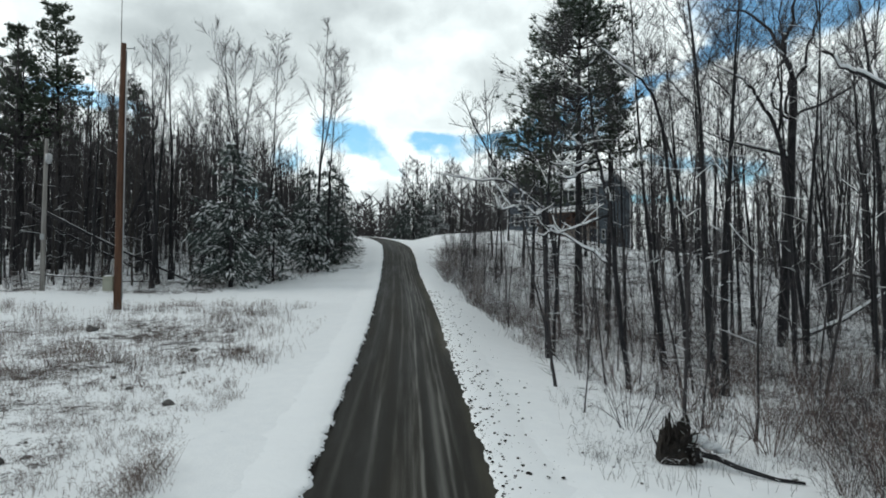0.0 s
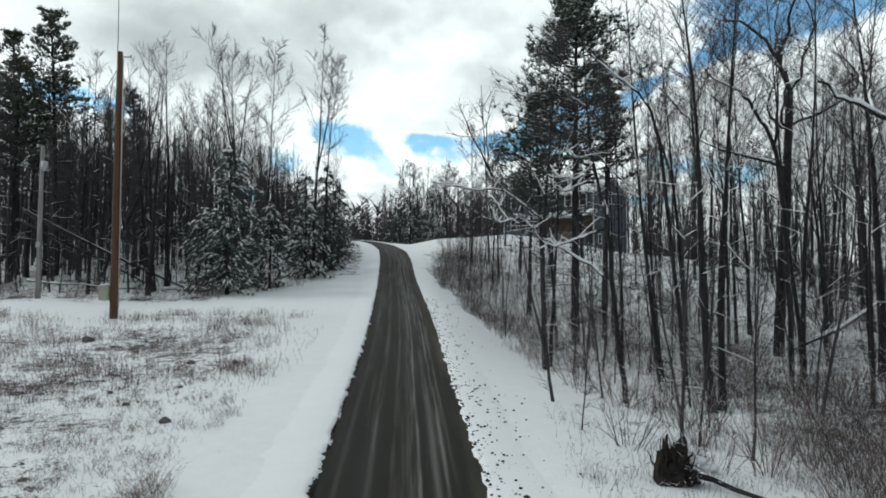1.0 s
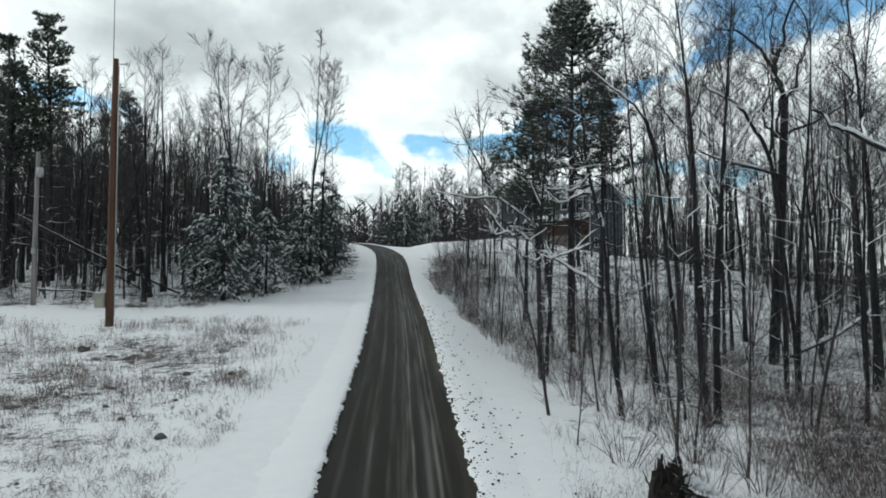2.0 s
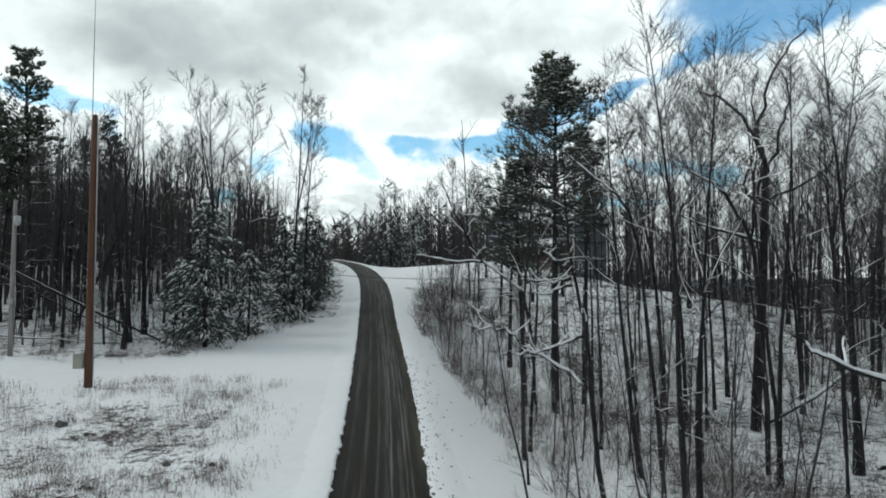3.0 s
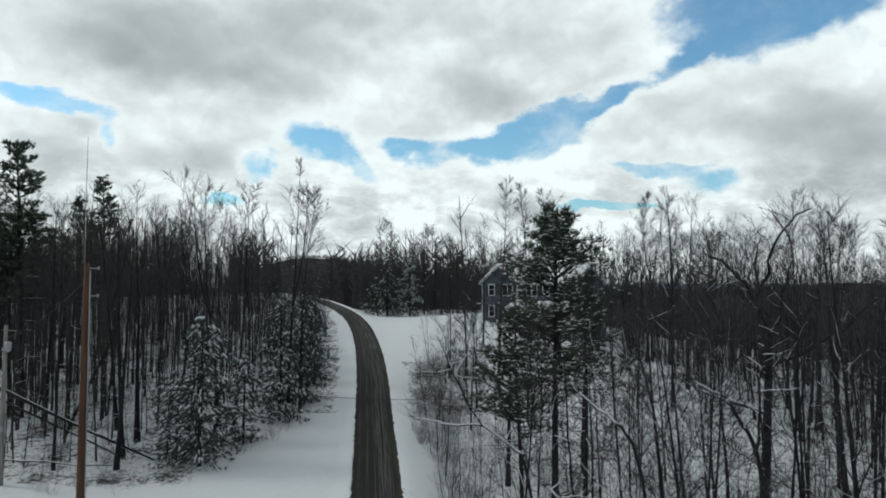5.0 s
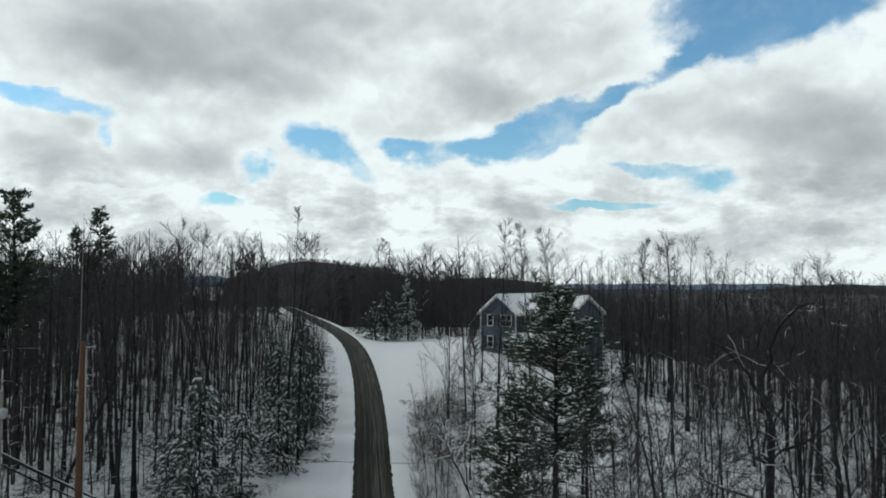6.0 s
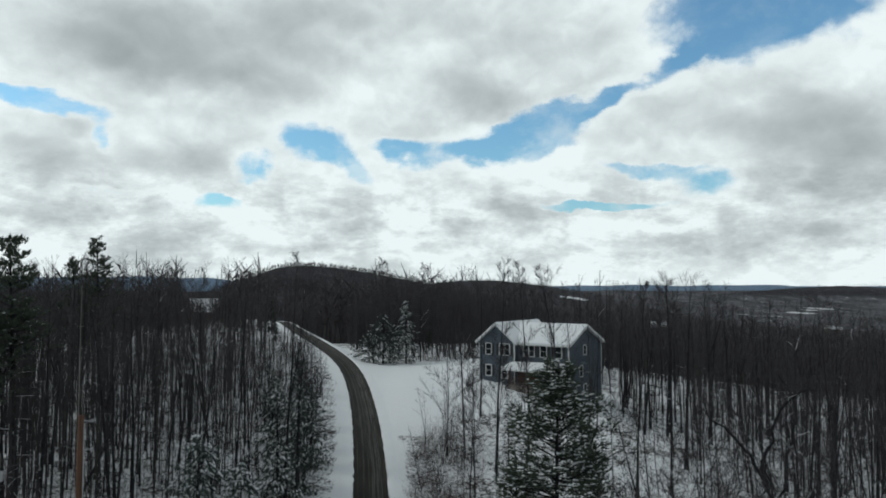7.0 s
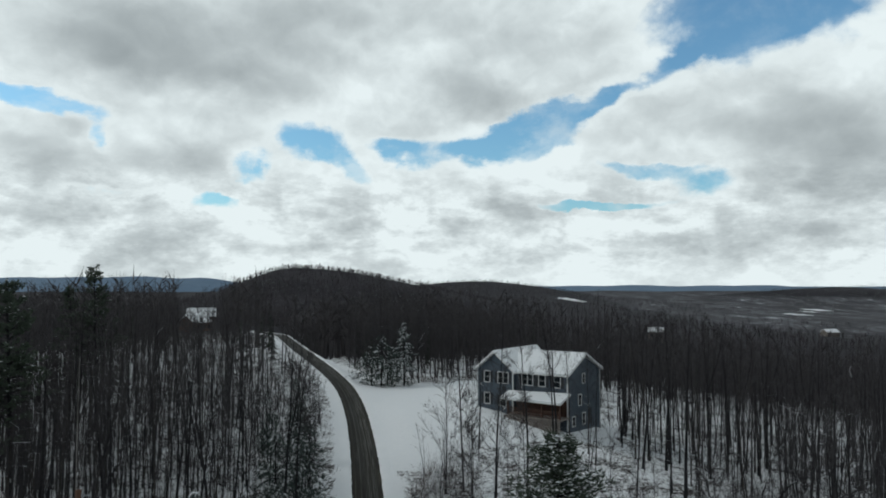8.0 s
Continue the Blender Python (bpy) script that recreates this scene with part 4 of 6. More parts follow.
rng = random.Random(11)
spots, taken = [], [(s[0], s[1]) for s in SINGLE] + [(15.2, 31.3), (-16.9, 36.2), (6.8, 34.6)]
tries = 0
while len(spots) < 450 and tries < 40000:
    tries += 1
    y = 13 + 92 * rng.random() ** 0.75
    x = rng.uniform(-0.58 * y - 6, 0.70 * y + 6)
    if not in_wood(x, y):
        continue
    gap = 1.3 if y < 60 else 1.9
    if any(abs(a - x) < gap and abs(b - y) < gap for a, b in taken):
        continue
    if x > 0 and rng.random() < (0.94 if x / y < 0.42 else 0.82) * (1 - smooth(30, 110, y)):
        continue
    if x < 0 and y < 75 and rng.random() < 0.30:
        continue
    if 0.19 < x / y < 0.30 and y < 32:
        continue
    if abs(math.atan2(x, y) - math.atan2(15.2, 31.3)) < 0.055 and y < 58:
        continue
    taken.append((x, y))
    low = 0.40 if -0.20 < x / y < -0.085 and 70 < y else 0.62 if -22 < x < 0 and 60 < y < 112 else 1.0
    tall_edge = 0.98 if x < -10 and y < 75 else 1.0
    spots.append((x, y, rng.randrange(8), rng.random() * 6.28, rng.uniform(0.78, 1.08) * low * tall_edge))
spots.sort(key=lambda s: math.hypot(s[0], s[1]))
first = {}
for x, y, k, turn, size in spots[:235]:
    m = standing(x, y, turn, size)
    if k not in first:
        first[k] = bare_tree("bare_tree", m, KINDS[k], BARK if k % 4 else BARK_PALE, LABELS[k], group="bare trees of the wood")
    else:
        put(first[k], m)


# ------------------------------------------------------------ farther woods, too many to count
def triangles(soup):
    out = []
    for f in soup.f:
        for i in range(1, len(f) - 1):
            out.append((f[0], f[i], f[i + 1]))
    return np.array([tuple(q) for q in soup.v], dtype=np.float32), np.array(out, dtype=np.int32)


def mass(name, forms, places, mats, label, category):
    """One mesh of many copies: forms are (points, triangles, material index)."""
    vs, fs, ms, base = [], [], [], 0
    for x, y, k, turn, size in places:
        c, s, z = math.cos(turn), math.sin(turn), land(x, y)
        tx, ty = 0.10 * noise.noise(Vector((x * 1.7, y * 1.7, 3))), 0.10 * noise.noise(Vector((x * 1.7, y * 1.7, 11)))
        for pts, tri, mi in forms[k]:
            q = np.empty_like(pts)
            q[:, 0], q[:, 1], q[:, 2] = x + size * (c * pts[:, 0] - s * pts[:, 1] + tx * pts[:, 2]), y + size * (s * pts[:, 0] + c * pts[:, 1] + ty * pts[:, 2]), z + size * pts[:, 2]
            vs.append(q)
            fs.append(tri + base)
            ms.append(np.full(len(tri), mi, dtype=np.int32))
            base += len(pts)
    v, f, mi = np.concatenate(vs), np.concatenate(fs), np.concatenate(ms)
    me = bpy.data.meshes.new(name)
    me.vertices.add(len(v))
    me.vertices.foreach_set("co", v.ravel())
    me.loops.add(f.size)
    me.loops.foreach_set("vertex_index", f.ravel())
    me.polygons.add(len(f))
    me.polygons.foreach_set("loop_start", np.arange(0, f.size, 3, dtype=np.int32))
    for m in mats:
        me.materials.append(m)
    me.polygons.foreach_set("material_index", mi)
    me.update(calc_edges=True)
    return tagged(new(name, me), label, category, kind="stuff")


forms = []
for k, (h, r, opt) in enumerate(((15.0, 0.15, dict(lo=0.4)), (16.5, 0.16, dict(lo=0.45, reach=2.8)), (13.5, 0.13, dict(lo=0.40)), (17.0, 0.18, dict(lo=0.4, fork=0.45)), (14.0, 0.15, dict(lo=0.35, fork=0.3)), (12.0, 0.12, dict(lo=0.3)), (15.5, 0.15, dict(lo=0.5)), (17.5, 0.2, dict(lo=0.4, reach=3.6)))):
    tr, li, tw, sn = tree_soups(500 + k, h, r * 0.75, n_limb=12, n_sub=4, n_twig=3, lod=1, snowy=False, fine=0.012, snags=10, **opt)
    forms.append([(*triangles(tr), 0), (*triangles(li), 0), (*triangles(tw), 1)] + ([(*triangles(sn), 2)] if sn and sn.f else []))
low_spots = []
while len(low_spots) < 62:
    y = rng.uniform(57, 112)
    x = rng.uniform(-30, -9.5)
    if in_wood(x, y):
        low_spots.append((x, y, rng.randrange(8), rng.random() * 6.28, rng.uniform(0.58, 0.8)))
low_spots = [s if not (-0.20 < s[0] / s[1] < -0.085 and s[1] > 70) else (*s[:4], 0.38) for s in low_spots]
for _ in range(22):
    y = rng.uniform(50, 98)
    x = rng.uniform(28, 14 + 0.60 * y)
    if in_wood(x, y):
        low_spots.append((x, y, rng.randrange(8), rng.random() * 6.28, rng.uniform(0.85, 1.1)))
mass("woods", forms, spots[235:] + low_spots, (BARK, TWIG, SNOW), "bare winter woods with snow on the limbs", "woods")


def thicket_form(seed, height, stems, fine, sides=8):
    """A leafless thicket: many thin stems from one foot, each with fine side twigs, some under snow."""
    rng, s, white = random.Random(seed), Soup(), Soup()
    for _ in range(stems):
        a, r = rng.random() * 6.28, rng.random() ** 0.6 * 0.16 * height
        way = Vector((math.cos(a) * 0.35, math.sin(a) * 0.35, 1)) + Vector((rng.uniform(-0.4, 0.4), rng.uniform(-0.4, 0.4), 0))
        pts = wander(rng, Vector((math.cos(a) * r, math.sin(a) * r, -0.15)), way, height * rng.uniform(0.45, 1.05), 3, 0.22, 0.03)
        for b, e, w in zip(pts, pts[1:], (1.9, 1.4, 1.0)):
            s.blade(b, e, fine * w)
        for _ in range(sides):
            b, g = at(pts, rng.uniform(0.15, 1.0))
            e = b + (g * 0.7 + Vector((rng.uniform(-1, 1), rng.uniform(-1, 1), rng.uniform(-0.5, 0.6)))).normalized() * height * rng.uniform(0.07, 0.26)
            s.blade(b, e, fine * 0.8)
            if rng.random() < 0.28:
                up = Vector((0, 0, fine * 1.2))
                white.blade(b + up, b.lerp(e, 0.8) + up, fine * 0.9)
    return s, white


def thicket_entry(k, *spec):
    wood, white = thicket_form(*spec)
    return [(*triangles(wood), k), (*triangles(white), 2)]


thick_forms = [thicket_entry(k % 2, 560 + k, 1.6 + 0.45 * k, 7, 0.0050, 9) for k in range(6)] + [thicket_entry(0, 570 + k, 3.0 + 0.7 * k, 6, 0.012, 7) for k in range(5)]
rng_t = random.Random(97)
thick_spots, tall_spots = [], []
while len(thick_spots) < 330:
    y = rng_t.uniform(21, 76)
    x = road_x(y) + along([(20, 5.6), (34, 4.4), (60, 3.6), (76, 5.5)], y) + abs(rng_t.gauss(0, 4.2))
    if not in_field(x, y):
        thick_spots.append((x, y, rng_t.randrange(6), rng_t.random() * 6.28, rng_t.uniform(0.6, 1.15)))
while len(thick_spots) < 500:
    y = rng_t.uniform(10, 20) if rng_t.random() < 0.35 else rng_t.uniform(26, 44)
    x = rng_t.uniform(6.4, 8.2) + 0.60 * (y - 9) * rng_t.random() + 0.8 * rng_t.random()
    thick_spots.append((x, y, rng_t.randrange(3), rng_t.random() * 6.28, rng_t.uniform(0.5, 0.95)))
while len(thick_spots) < 660:
    y = rng_t.uniform(10.2, 16.5)
    x = 5.6 + 0.16 * (y - 10) + 4.6 * rng_t.random() ** 0.8
    thick_spots.append((x, y, rng_t.choice((0, 1, 1, 1)), rng_t.random() * 6.28, rng_t.uniform(0.35, 0.75)))
while len(thick_spots) < 740:
    y = rng_t.uniform(22, 48)
    x = rng_t.uniform(7, 9 + 0.5 * y)
    thick_spots.append((x, y, rng_t.randrange(2, 6), rng_t.random() * 6.28, rng_t.uniform(0.6, 1.0)))
while len(thick_spots) < 850:
    x = rng_t.uniform(-31, -8.3)
    y = along([(-31, 45), (-15, 45), (-10.5, 55), (-8.3, 63)], x) - 2.8 * rng_t.random() ** 1.3
    thick_spots.append((x, y, rng_t.randrange(4), rng_t.random() * 6.28, rng_t.uniform(0.3, 0.75)))
while len(tall_spots) < 170:
    y = rng_t.uniform(34, 90)
    x = rng_t.uniform(13, 14 + 0.62 * y)
    if in_wood(x, y):
        tall_spots.append((x, y, rng_t.randrange(6, 11), rng_t.random() * 6.28, rng_t.uniform(0.6, 1.1)))
while len(tall_spots) < 760:
    if rng_t.random() < 0.45:
        y = rng_t.uniform(48, 118)
        x = road_x(y) - 4.8 - abs(rng_t.gauss(0, 0.28 * y))
    else:
        y = rng_t.uniform(40, 170)
        x = rng_t.uniform(9, 14 + 0.62 * y)
    if in_wood(x, y):
        tall_spots.append((x, y, rng_t.randrange(6, 11), rng_t.random() * 6.28, rng_t.uniform(0.7, 1.2)))
mass("thicket", thick_forms, thick_spots, (TWIG, RUSSET, SNOW), "leafless thicket of thin stems along the wood's edge", "thicket")
mass("understory", thick_forms, tall_spots, (TWIG, RUSSET, SNOW), "bare young growth filling the floor of the wood", "undergrowth")


def far_tree(seed, fir=False):
    rng, s = random.Random(seed), Soup()
    if fir:
        h = rng.uniform(9, 13)
        for _ in range(60):
            u, a = rng.random() ** 1.2, rng.random() * 6.28
            z, w = h * (0.06 + 0.92 * u), (2.1 * (1 - u) + 0.2) * rng.uniform(0.6, 1.1)
            s.blade(Vector((0, 0, z + 0.3)), Vector((math.cos(a) * w, math.sin(a) * w, z - 0.35 * w)), 0.16)
        s.blade(Vector((0, 0, -0.5)), Vector((0, 0, h)), 0.14)
        return s
    h = rng.uniform(11, 15)
    s.blade(Vector((0, 0, -1)), Vector((rng.uniform(-0.6, 0.6), 0, h)), 0.20)
    for k in range(13):
        z, a = h * rng.uniform(0.3, 0.9), rng.random() * 6.28
        w, up = rng.uniform(1.2, 2.8), rng.uniform(1.0, 3.2)
        s.blade(Vector((0, 0, z)), Vector((math.cos(a) * w, math.sin(a) * w, z + up)), rng.uniform(0.07, 0.16))
    return s


def mid_tree(seed):
    """A bare tree of the hillside beyond the clearing: trunk, limbs and a haze of twigs, dead wood below."""
    rng, s = random.Random(seed), Soup()
    h = rng.uniform(13, 18)
    stem = wander(rng, Vector((0, 0, -0.5)), Vector((rng.uniform(-0.05, 0.05), 0, 1)), h, 4, 0.04, 0.03)
    s.tube(stem, taper(rng.uniform(0.10, 0.17), 0.03, 4), 3)
    for _ in range(9):
        q, _d = at(stem, rng.uniform(0.04, 0.42))
        s.blade(q, q + Vector((rng.uniform(-1, 1), rng.uniform(-1, 1), rng.uniform(-0.3, 0.7))) * rng.uniform(0.5, 1.6), 0.02)
    for _ in range(12):
        u, a = rng.uniform(0.35, 0.92), rng.random() * 6.28
        q, _d = at(stem, u)
        e = q + Vector((math.cos(a), math.sin(a), rng.uniform(0.9, 2.0))) * rng.uniform(0.7, 1.7) * (1.25 - u * 0.6)
        s.blade(q, e, 0.045)
        for _ in range(7):
            b = q.lerp(e, rng.uniform(0.3, 1.0))
            s.blade(b, b + Vector((rng.uniform(-1, 1), rng.uniform(-1, 1), rng.uniform(-0.1, 1.3))) * rng.uniform(0.4, 1.2), 0.020)
    return s


mid_forms = [[(*triangles(mid_tree(600 + k)), 0)] for k in range(12)] + [[(*triangles(far_tree(620 + k, True)), 1)] for k in range(3)] + [[(*triangles(far_tree(640 + k)), 0)] for k in range(8)]
rng = random.Random(19)
mid_spots, tries = [], 0
while len(mid_spots) < 1800 and tries < 30000:
    tries += 1
    d = 62 + 250 * rng.random() ** 1.15
    a = rng.uniform(-0.62, 0.72)
    x, y = d * math.sin(a), d * math.cos(a)
    if not in_wood(x, y) or (x > 0 and y < 90 and rng.random() < 0.90) or (x > 22 and y < 190 and rng.random() < 0.55) or (-92 < x < -50 and 215 < y < 278):
        continue
    if -24 < x < 0 and y < 112:
        if rng.random() < 0.28:
            mid_spots.append((x, y, rng.randrange(12), rng.random() * 6.28, rng.uniform(0.42, 0.62)))
        continue
    mid_spots.append((x, y, rng.randrange(12) if rng.random() < 0.95 else rng.randrange(12, 15), rng.random() * 6.28, rng.uniform(0.75, 1.1)))
for _ in range(430):
    y = rng.uniform(119, 160)
    x = rng.uniform(-14, 55)
    if in_wood(x, y) and rng.random() < (0.5 if x > 20 else 1.0):
        mid_spots.append((x, y, rng.randrange(12), rng.random() * 6.28, rng.uniform(0.6, 0.9)))
for _ in range(120):
    y = rng.uniform(60, 135)
    x = -14 - (0.55 * y - 6) * rng.random()
    if in_wood(x, y):
        mid_spots.append((x, y, rng.randrange(12), rng.random() * 6.28, rng.uniform(0.55, 0.9)))
for _ in range(150):
    y = rng.uniform(60, 150)
    x = rng.uniform(27, 14 + 0.66 * y)
    if in_wood(x, y):
        mid_spots.append((x, y, rng.randrange(12), rng.random() * 6.28, rng.uniform(0.5, 0.8)))
for _ in range(260):
    y = rng.uniform(165, 262)
    x = rng.uniform(-40, 14)
    if in_wood(x, y):
        mid_spots.append((x, y, rng.randrange(12), rng.random() * 6.28, rng.uniform(0.85, 1.15)))
# the trees left of the bend stay low, so that the road shows over them
mid_spots = [s if not (-0.20 < s[0] / s[1] < -0.085 and 70 < s[1] < 122) else (*s[:4], 0.36) for s in mid_spots]
mid_spots = [s if not (-0.325 < s[0] / s[1] < -0.265 and s[1] > 95) else (*s[:4], s[4] * 0.62) for s in mid_spots]
mid_spots = [s if not (11 < s[2] < 15 and s[1] < 130) else (*s[:2], s[2] % 12, *s[3:]) for s in mid_spots]
mid_spots = [s if math.hypot(s[0], s[1]) < 155 or 11 < s[2] < 15 else (s[0], s[1], 15 + s[2] % 8, s[3], s[4] * 1.15) for s in mid_spots]
mass("hillside_woods", mid_forms, mid_spots, (TWIG, FARFIR), "dense bare woods on the slopes beyond the clearing", "woods")
def far_crown(seed, fir=False):
    """A tree of the far hills: a shaggy crown of a few broad strokes on a stem."""
    rng, s = random.Random(seed), Soup()
    h = rng.uniform(10, 14)
    for _ in range(9):
        a, up = rng.random() * 6.28, rng.uniform(0.15, 0.7)
        w = rng.uniform(0.8, 2.6) * (1.3 - up if fir else 1.0)
        b, e = Vector((0, 0, h * up)), Vector((math.cos(a) * w, math.sin(a) * w, h * (up - 0.08 if fir else min(1.0, up + rng.uniform(0.15, 0.4)))))
        s.blade(b, e, rng.uniform(0.25, 0.5))
    s.blade(Vector((0, 0, -1)), Vector((0, 0, h)), 0.3)
    return s


far_forms = [[(*triangles(far_tree(700 + k)), 0)] for k in range(8)] + [[(*triangles(far_tree(800 + k, True)), 1)] for k in range(2)]
far_forms += [[(*triangles(far_crown(820 + k)), 0)] for k in range(8)] + [[(*triangles(far_crown(840 + k, True)), 1)] for k in range(3)]
CLEARED = [(331, 1400, 60), (150, 420, 26), (-77, 262, 18), (640, 1150, 60), (470, 760, 26), (900, 1500, 90)]
rng = random.Random(21)
far_spots, tries = [], 0
while len(far_spots) < 5200 and tries < 60000:
    tries += 1
    d = 260 + 1150 * rng.random() ** 1.35
    a = rng.uniform(-0.62, 0.72)
    x, y = d * math.sin(a), d * math.cos(a)
    if any(math.hypot(x - cx, (y - cy) * 0.6) < cr for cx, cy, cr in CLEARED):
        continue
    if x > 420 and y > 820 and noise.noise(Vector((x / 90, y / 160, 5))) < 0.15:
        continue
    fir = rng.random() < 0.07
    if d < 420:
        far_spots.append((x, y, rng.choice((8, 9)) if fir else rng.randrange(8), rng.random() * 6.28, rng.uniform(0.7, 1.1)))
    else:
        far_spots.append((x, y, rng.randrange(18, 21) if fir else rng.randrange(10, 18), rng.random() * 6.28, rng.uniform(0.7, 1.05) * (1 - 0.35 * smooth(500, 900, d))))
# the wooded hill and the long ridge behind it
for _ in range(2200):
    x, y = rng.gauss(-120, 120), rng.uniform(690, 1000)
    far_spots.append((x, y, rng.randrange(10, 18) if rng.random() < 0.85 else rng.randrange(18, 21), rng.random() * 6.28, rng.uniform(0.28, 0.52)))
for _ in range(1500):
    x, y = rng.uniform(-160, 760), rng.uniform(1450, 1960)
    far_spots.append((x, y, rng.randrange(10, 21), rng.random() * 6.28, rng.uniform(0.35, 0.65)))
for _ in range(500):
    x, y = rng.uniform(860, 1500), rng.uniform(1680, 2030)
    far_spots.append((x, y, rng.randrange(10, 21), rng.random() * 6.28, rng.uniform(0.35, 0.65)))
mass("far_woods", far_forms, far_spots, (FARWOOD, FARFIR), "bare woods covering the far hills", "woods")


# ------------------------------------------------------------ evergreens
def tuft(soup, c, way, size, rng, n=9, width=0.018):
    for _ in range(n):
        w = (way + Vector((rng.uniform(-1, 1), rng.uniform(-1, 1), rng.uniform(-0.7, 0.9))) * 0.9).normalized()
        soup.blade(c, c + w * size * rng.uniform(0.6, 1.1), width)


def pine_soups(seed, height, r0, lo, reach, whorls, snow_share, lean=(0, 0), tufts=14, shape=0.6, ragged=0.35, size=0.46, width=0.046):
    """A white pine: bare lower trunk, whorls of level boughs with tufts of needles."""
    rng = random.Random(seed)
    trunk, boughs, needles, snow = Soup(), Soup(), Soup(), Soup()
    stem = wander(rng, Vector((0, 0, -0.3)), Vector((lean[0], lean[1], 1)), height + 0.3, 9, 0.02, 0.03)
    trunk.tube(stem, taper(r0, 0.03, 9), 8)
    for k in range(whorls * 7):
        w = min(0.99, (int(rng.random() ** 0.9 * whorls) + rng.uniform(0.1, 0.7)) / whorls)
        u = lo + (0.985 - lo) * w
        q, _ = at(stem, u)
        a = rng.random() * 6.28
        lobe = 1 + 0.35 * noise.noise(Vector((math.cos(a) * 1.3, math.sin(a) * 1.3, u * 9 + seed)))
        ln = reach * ((1 - w) ** shape * 0.9 + 0.13) * (0.6 + 0.4 * min(1, w * 5 + 0.3)) * rng.uniform(1 - ragged, 1 + ragged * 0.7) * lobe
        pts = wander(rng, q, Vector((math.cos(a), math.sin(a), rng.uniform(-0.12, 0.25) + 0.55 * w)), ln, 4, 0.12, 0.05)
        boughs.tube(pts, taper(0.02 + 0.010 * ln, 0.008, 4), 3)
        for _ in range(int(tufts * (0.35 + 0.55 * min(1, ln / 2.0)))):
            v = rng.uniform(0.25, 1.0) ** 0.8
            c, d = at(pts, v)
            wide = 0.20 * ln * (1.15 - v * 0.7) + 0.12
            c = c + Vector((rng.uniform(-1, 1) * wide, rng.uniform(-1, 1) * wide, rng.uniform(-0.12, 0.22)))
            tuft(needles, c, d * 0.7 + Vector((0, 0, 0.35)), size * rng.uniform(0.6, 1.0), rng, 6, width)
            if rng.random() < snow_share * 0.8:
                snow.lump(c + Vector((0, 0, 0.09)), rng.uniform(0.05, 0.20), rng.uniform(0.05, 0.18), rng.uniform(0.02, 0.05), rng, 4)
    for _ in range(12):
        q, _d = at(stem, rng.uniform(0.12, lo + 0.05))
        a = rng.random() * 6.28
        pts = wander(rng, q, Vector((math.cos(a), math.sin(a), rng.uniform(-0.15, 0.25))), rng.uniform(0.8, 2.6), 4, 0.1)
        boughs.tube(pts, taper(0.03, 0.008, 4), 4)
        snow.tube(pts[:4], [0.03, 0.026, 0.02, 0.012], 4, 0.8)
    return trunk, boughs, needles, snow


def evergreen(name, m, soups, needle_mat, label):
    ob = thing(name, m, label, "tree")
    trunk, boughs, needles, snow = soups
    part("trunk", trunk, BARK, ob)
    tagged(part("branchwork", boughs, BARK, ob), kind="stuff")
    tagged(part("foliage", needles, needle_mat, ob, "dark green needle tufts", False), kind="stuff")
    if snow.f:
        tagged(part("snow", snow, SNOW, ob, "clumps of snow on the boughs"), kind="stuff")
    return ob


def hemlock_soups(seed, height, reach, rows, snow_share, bare=0.06, dense=1.0):
    """A young evergreen with drooping sprays, clothed nearly to the ground."""
    rng = random.Random(seed)
    trunk, boughs, needles, snow = Soup(), Soup(), Soup(), Soup()
    stem = wander(rng, Vector((0, 0, -0.2)), Vector((0, 0, 1)), height + 0.2, 7, 0.02, 0.05)
    trunk.tube(stem, taper(0.05 + height * 0.011, 0.015, 7), 7)
    for k in range(rows * 6):
        u = bare + (0.98 - bare) * rng.random() ** 1.15
        q, _ = at(stem, u)
        a = rng.random() * 6.28
        ln = reach * (math.sin(math.pi * min(1.0, 0.30 + 0.70 * u)) ** 0.8 * 0.92 + 0.08) * rng.uniform(0.55, 1.12) * (1 + 0.14 * math.sin(2 * a + seed))
        pts = wander(rng, q, Vector((math.cos(a), math.sin(a), rng.uniform(-0.1, 0.55))), ln, 4, 0.14, -0.13)
        boughs.tube(pts, taper(0.02, 0.006, 4), 3)
        for _ in range(int(dense * (4 + 5 * ln))):
            v = rng.uniform(0.15, 1.0) ** 0.75
            c, d = at(pts, v)
            c = c + Vector((rng.uniform(-1, 1), rng.uniform(-1, 1), rng.uniform(-0.8, 0.4))) * 0.26 * (0.5 + ln * 0.35)
            tuft(needles, c, d + Vector((0, 0, -0.5)), 0.34, rng, 5, 0.030)
            if rng.random() < snow_share * 0.75:
                out = d * rng.uniform(0.10, 0.30) + Vector((0, 0, -0.08))
                snow.tube([c - out * 0.5 + Vector((0, 0, 0.05)), c + Vector((0, 0, 0.08)), c + out], [0.025, rng.uniform(0.035, 0.08), 0.012], 4)
    return trunk, boughs, needles, snow


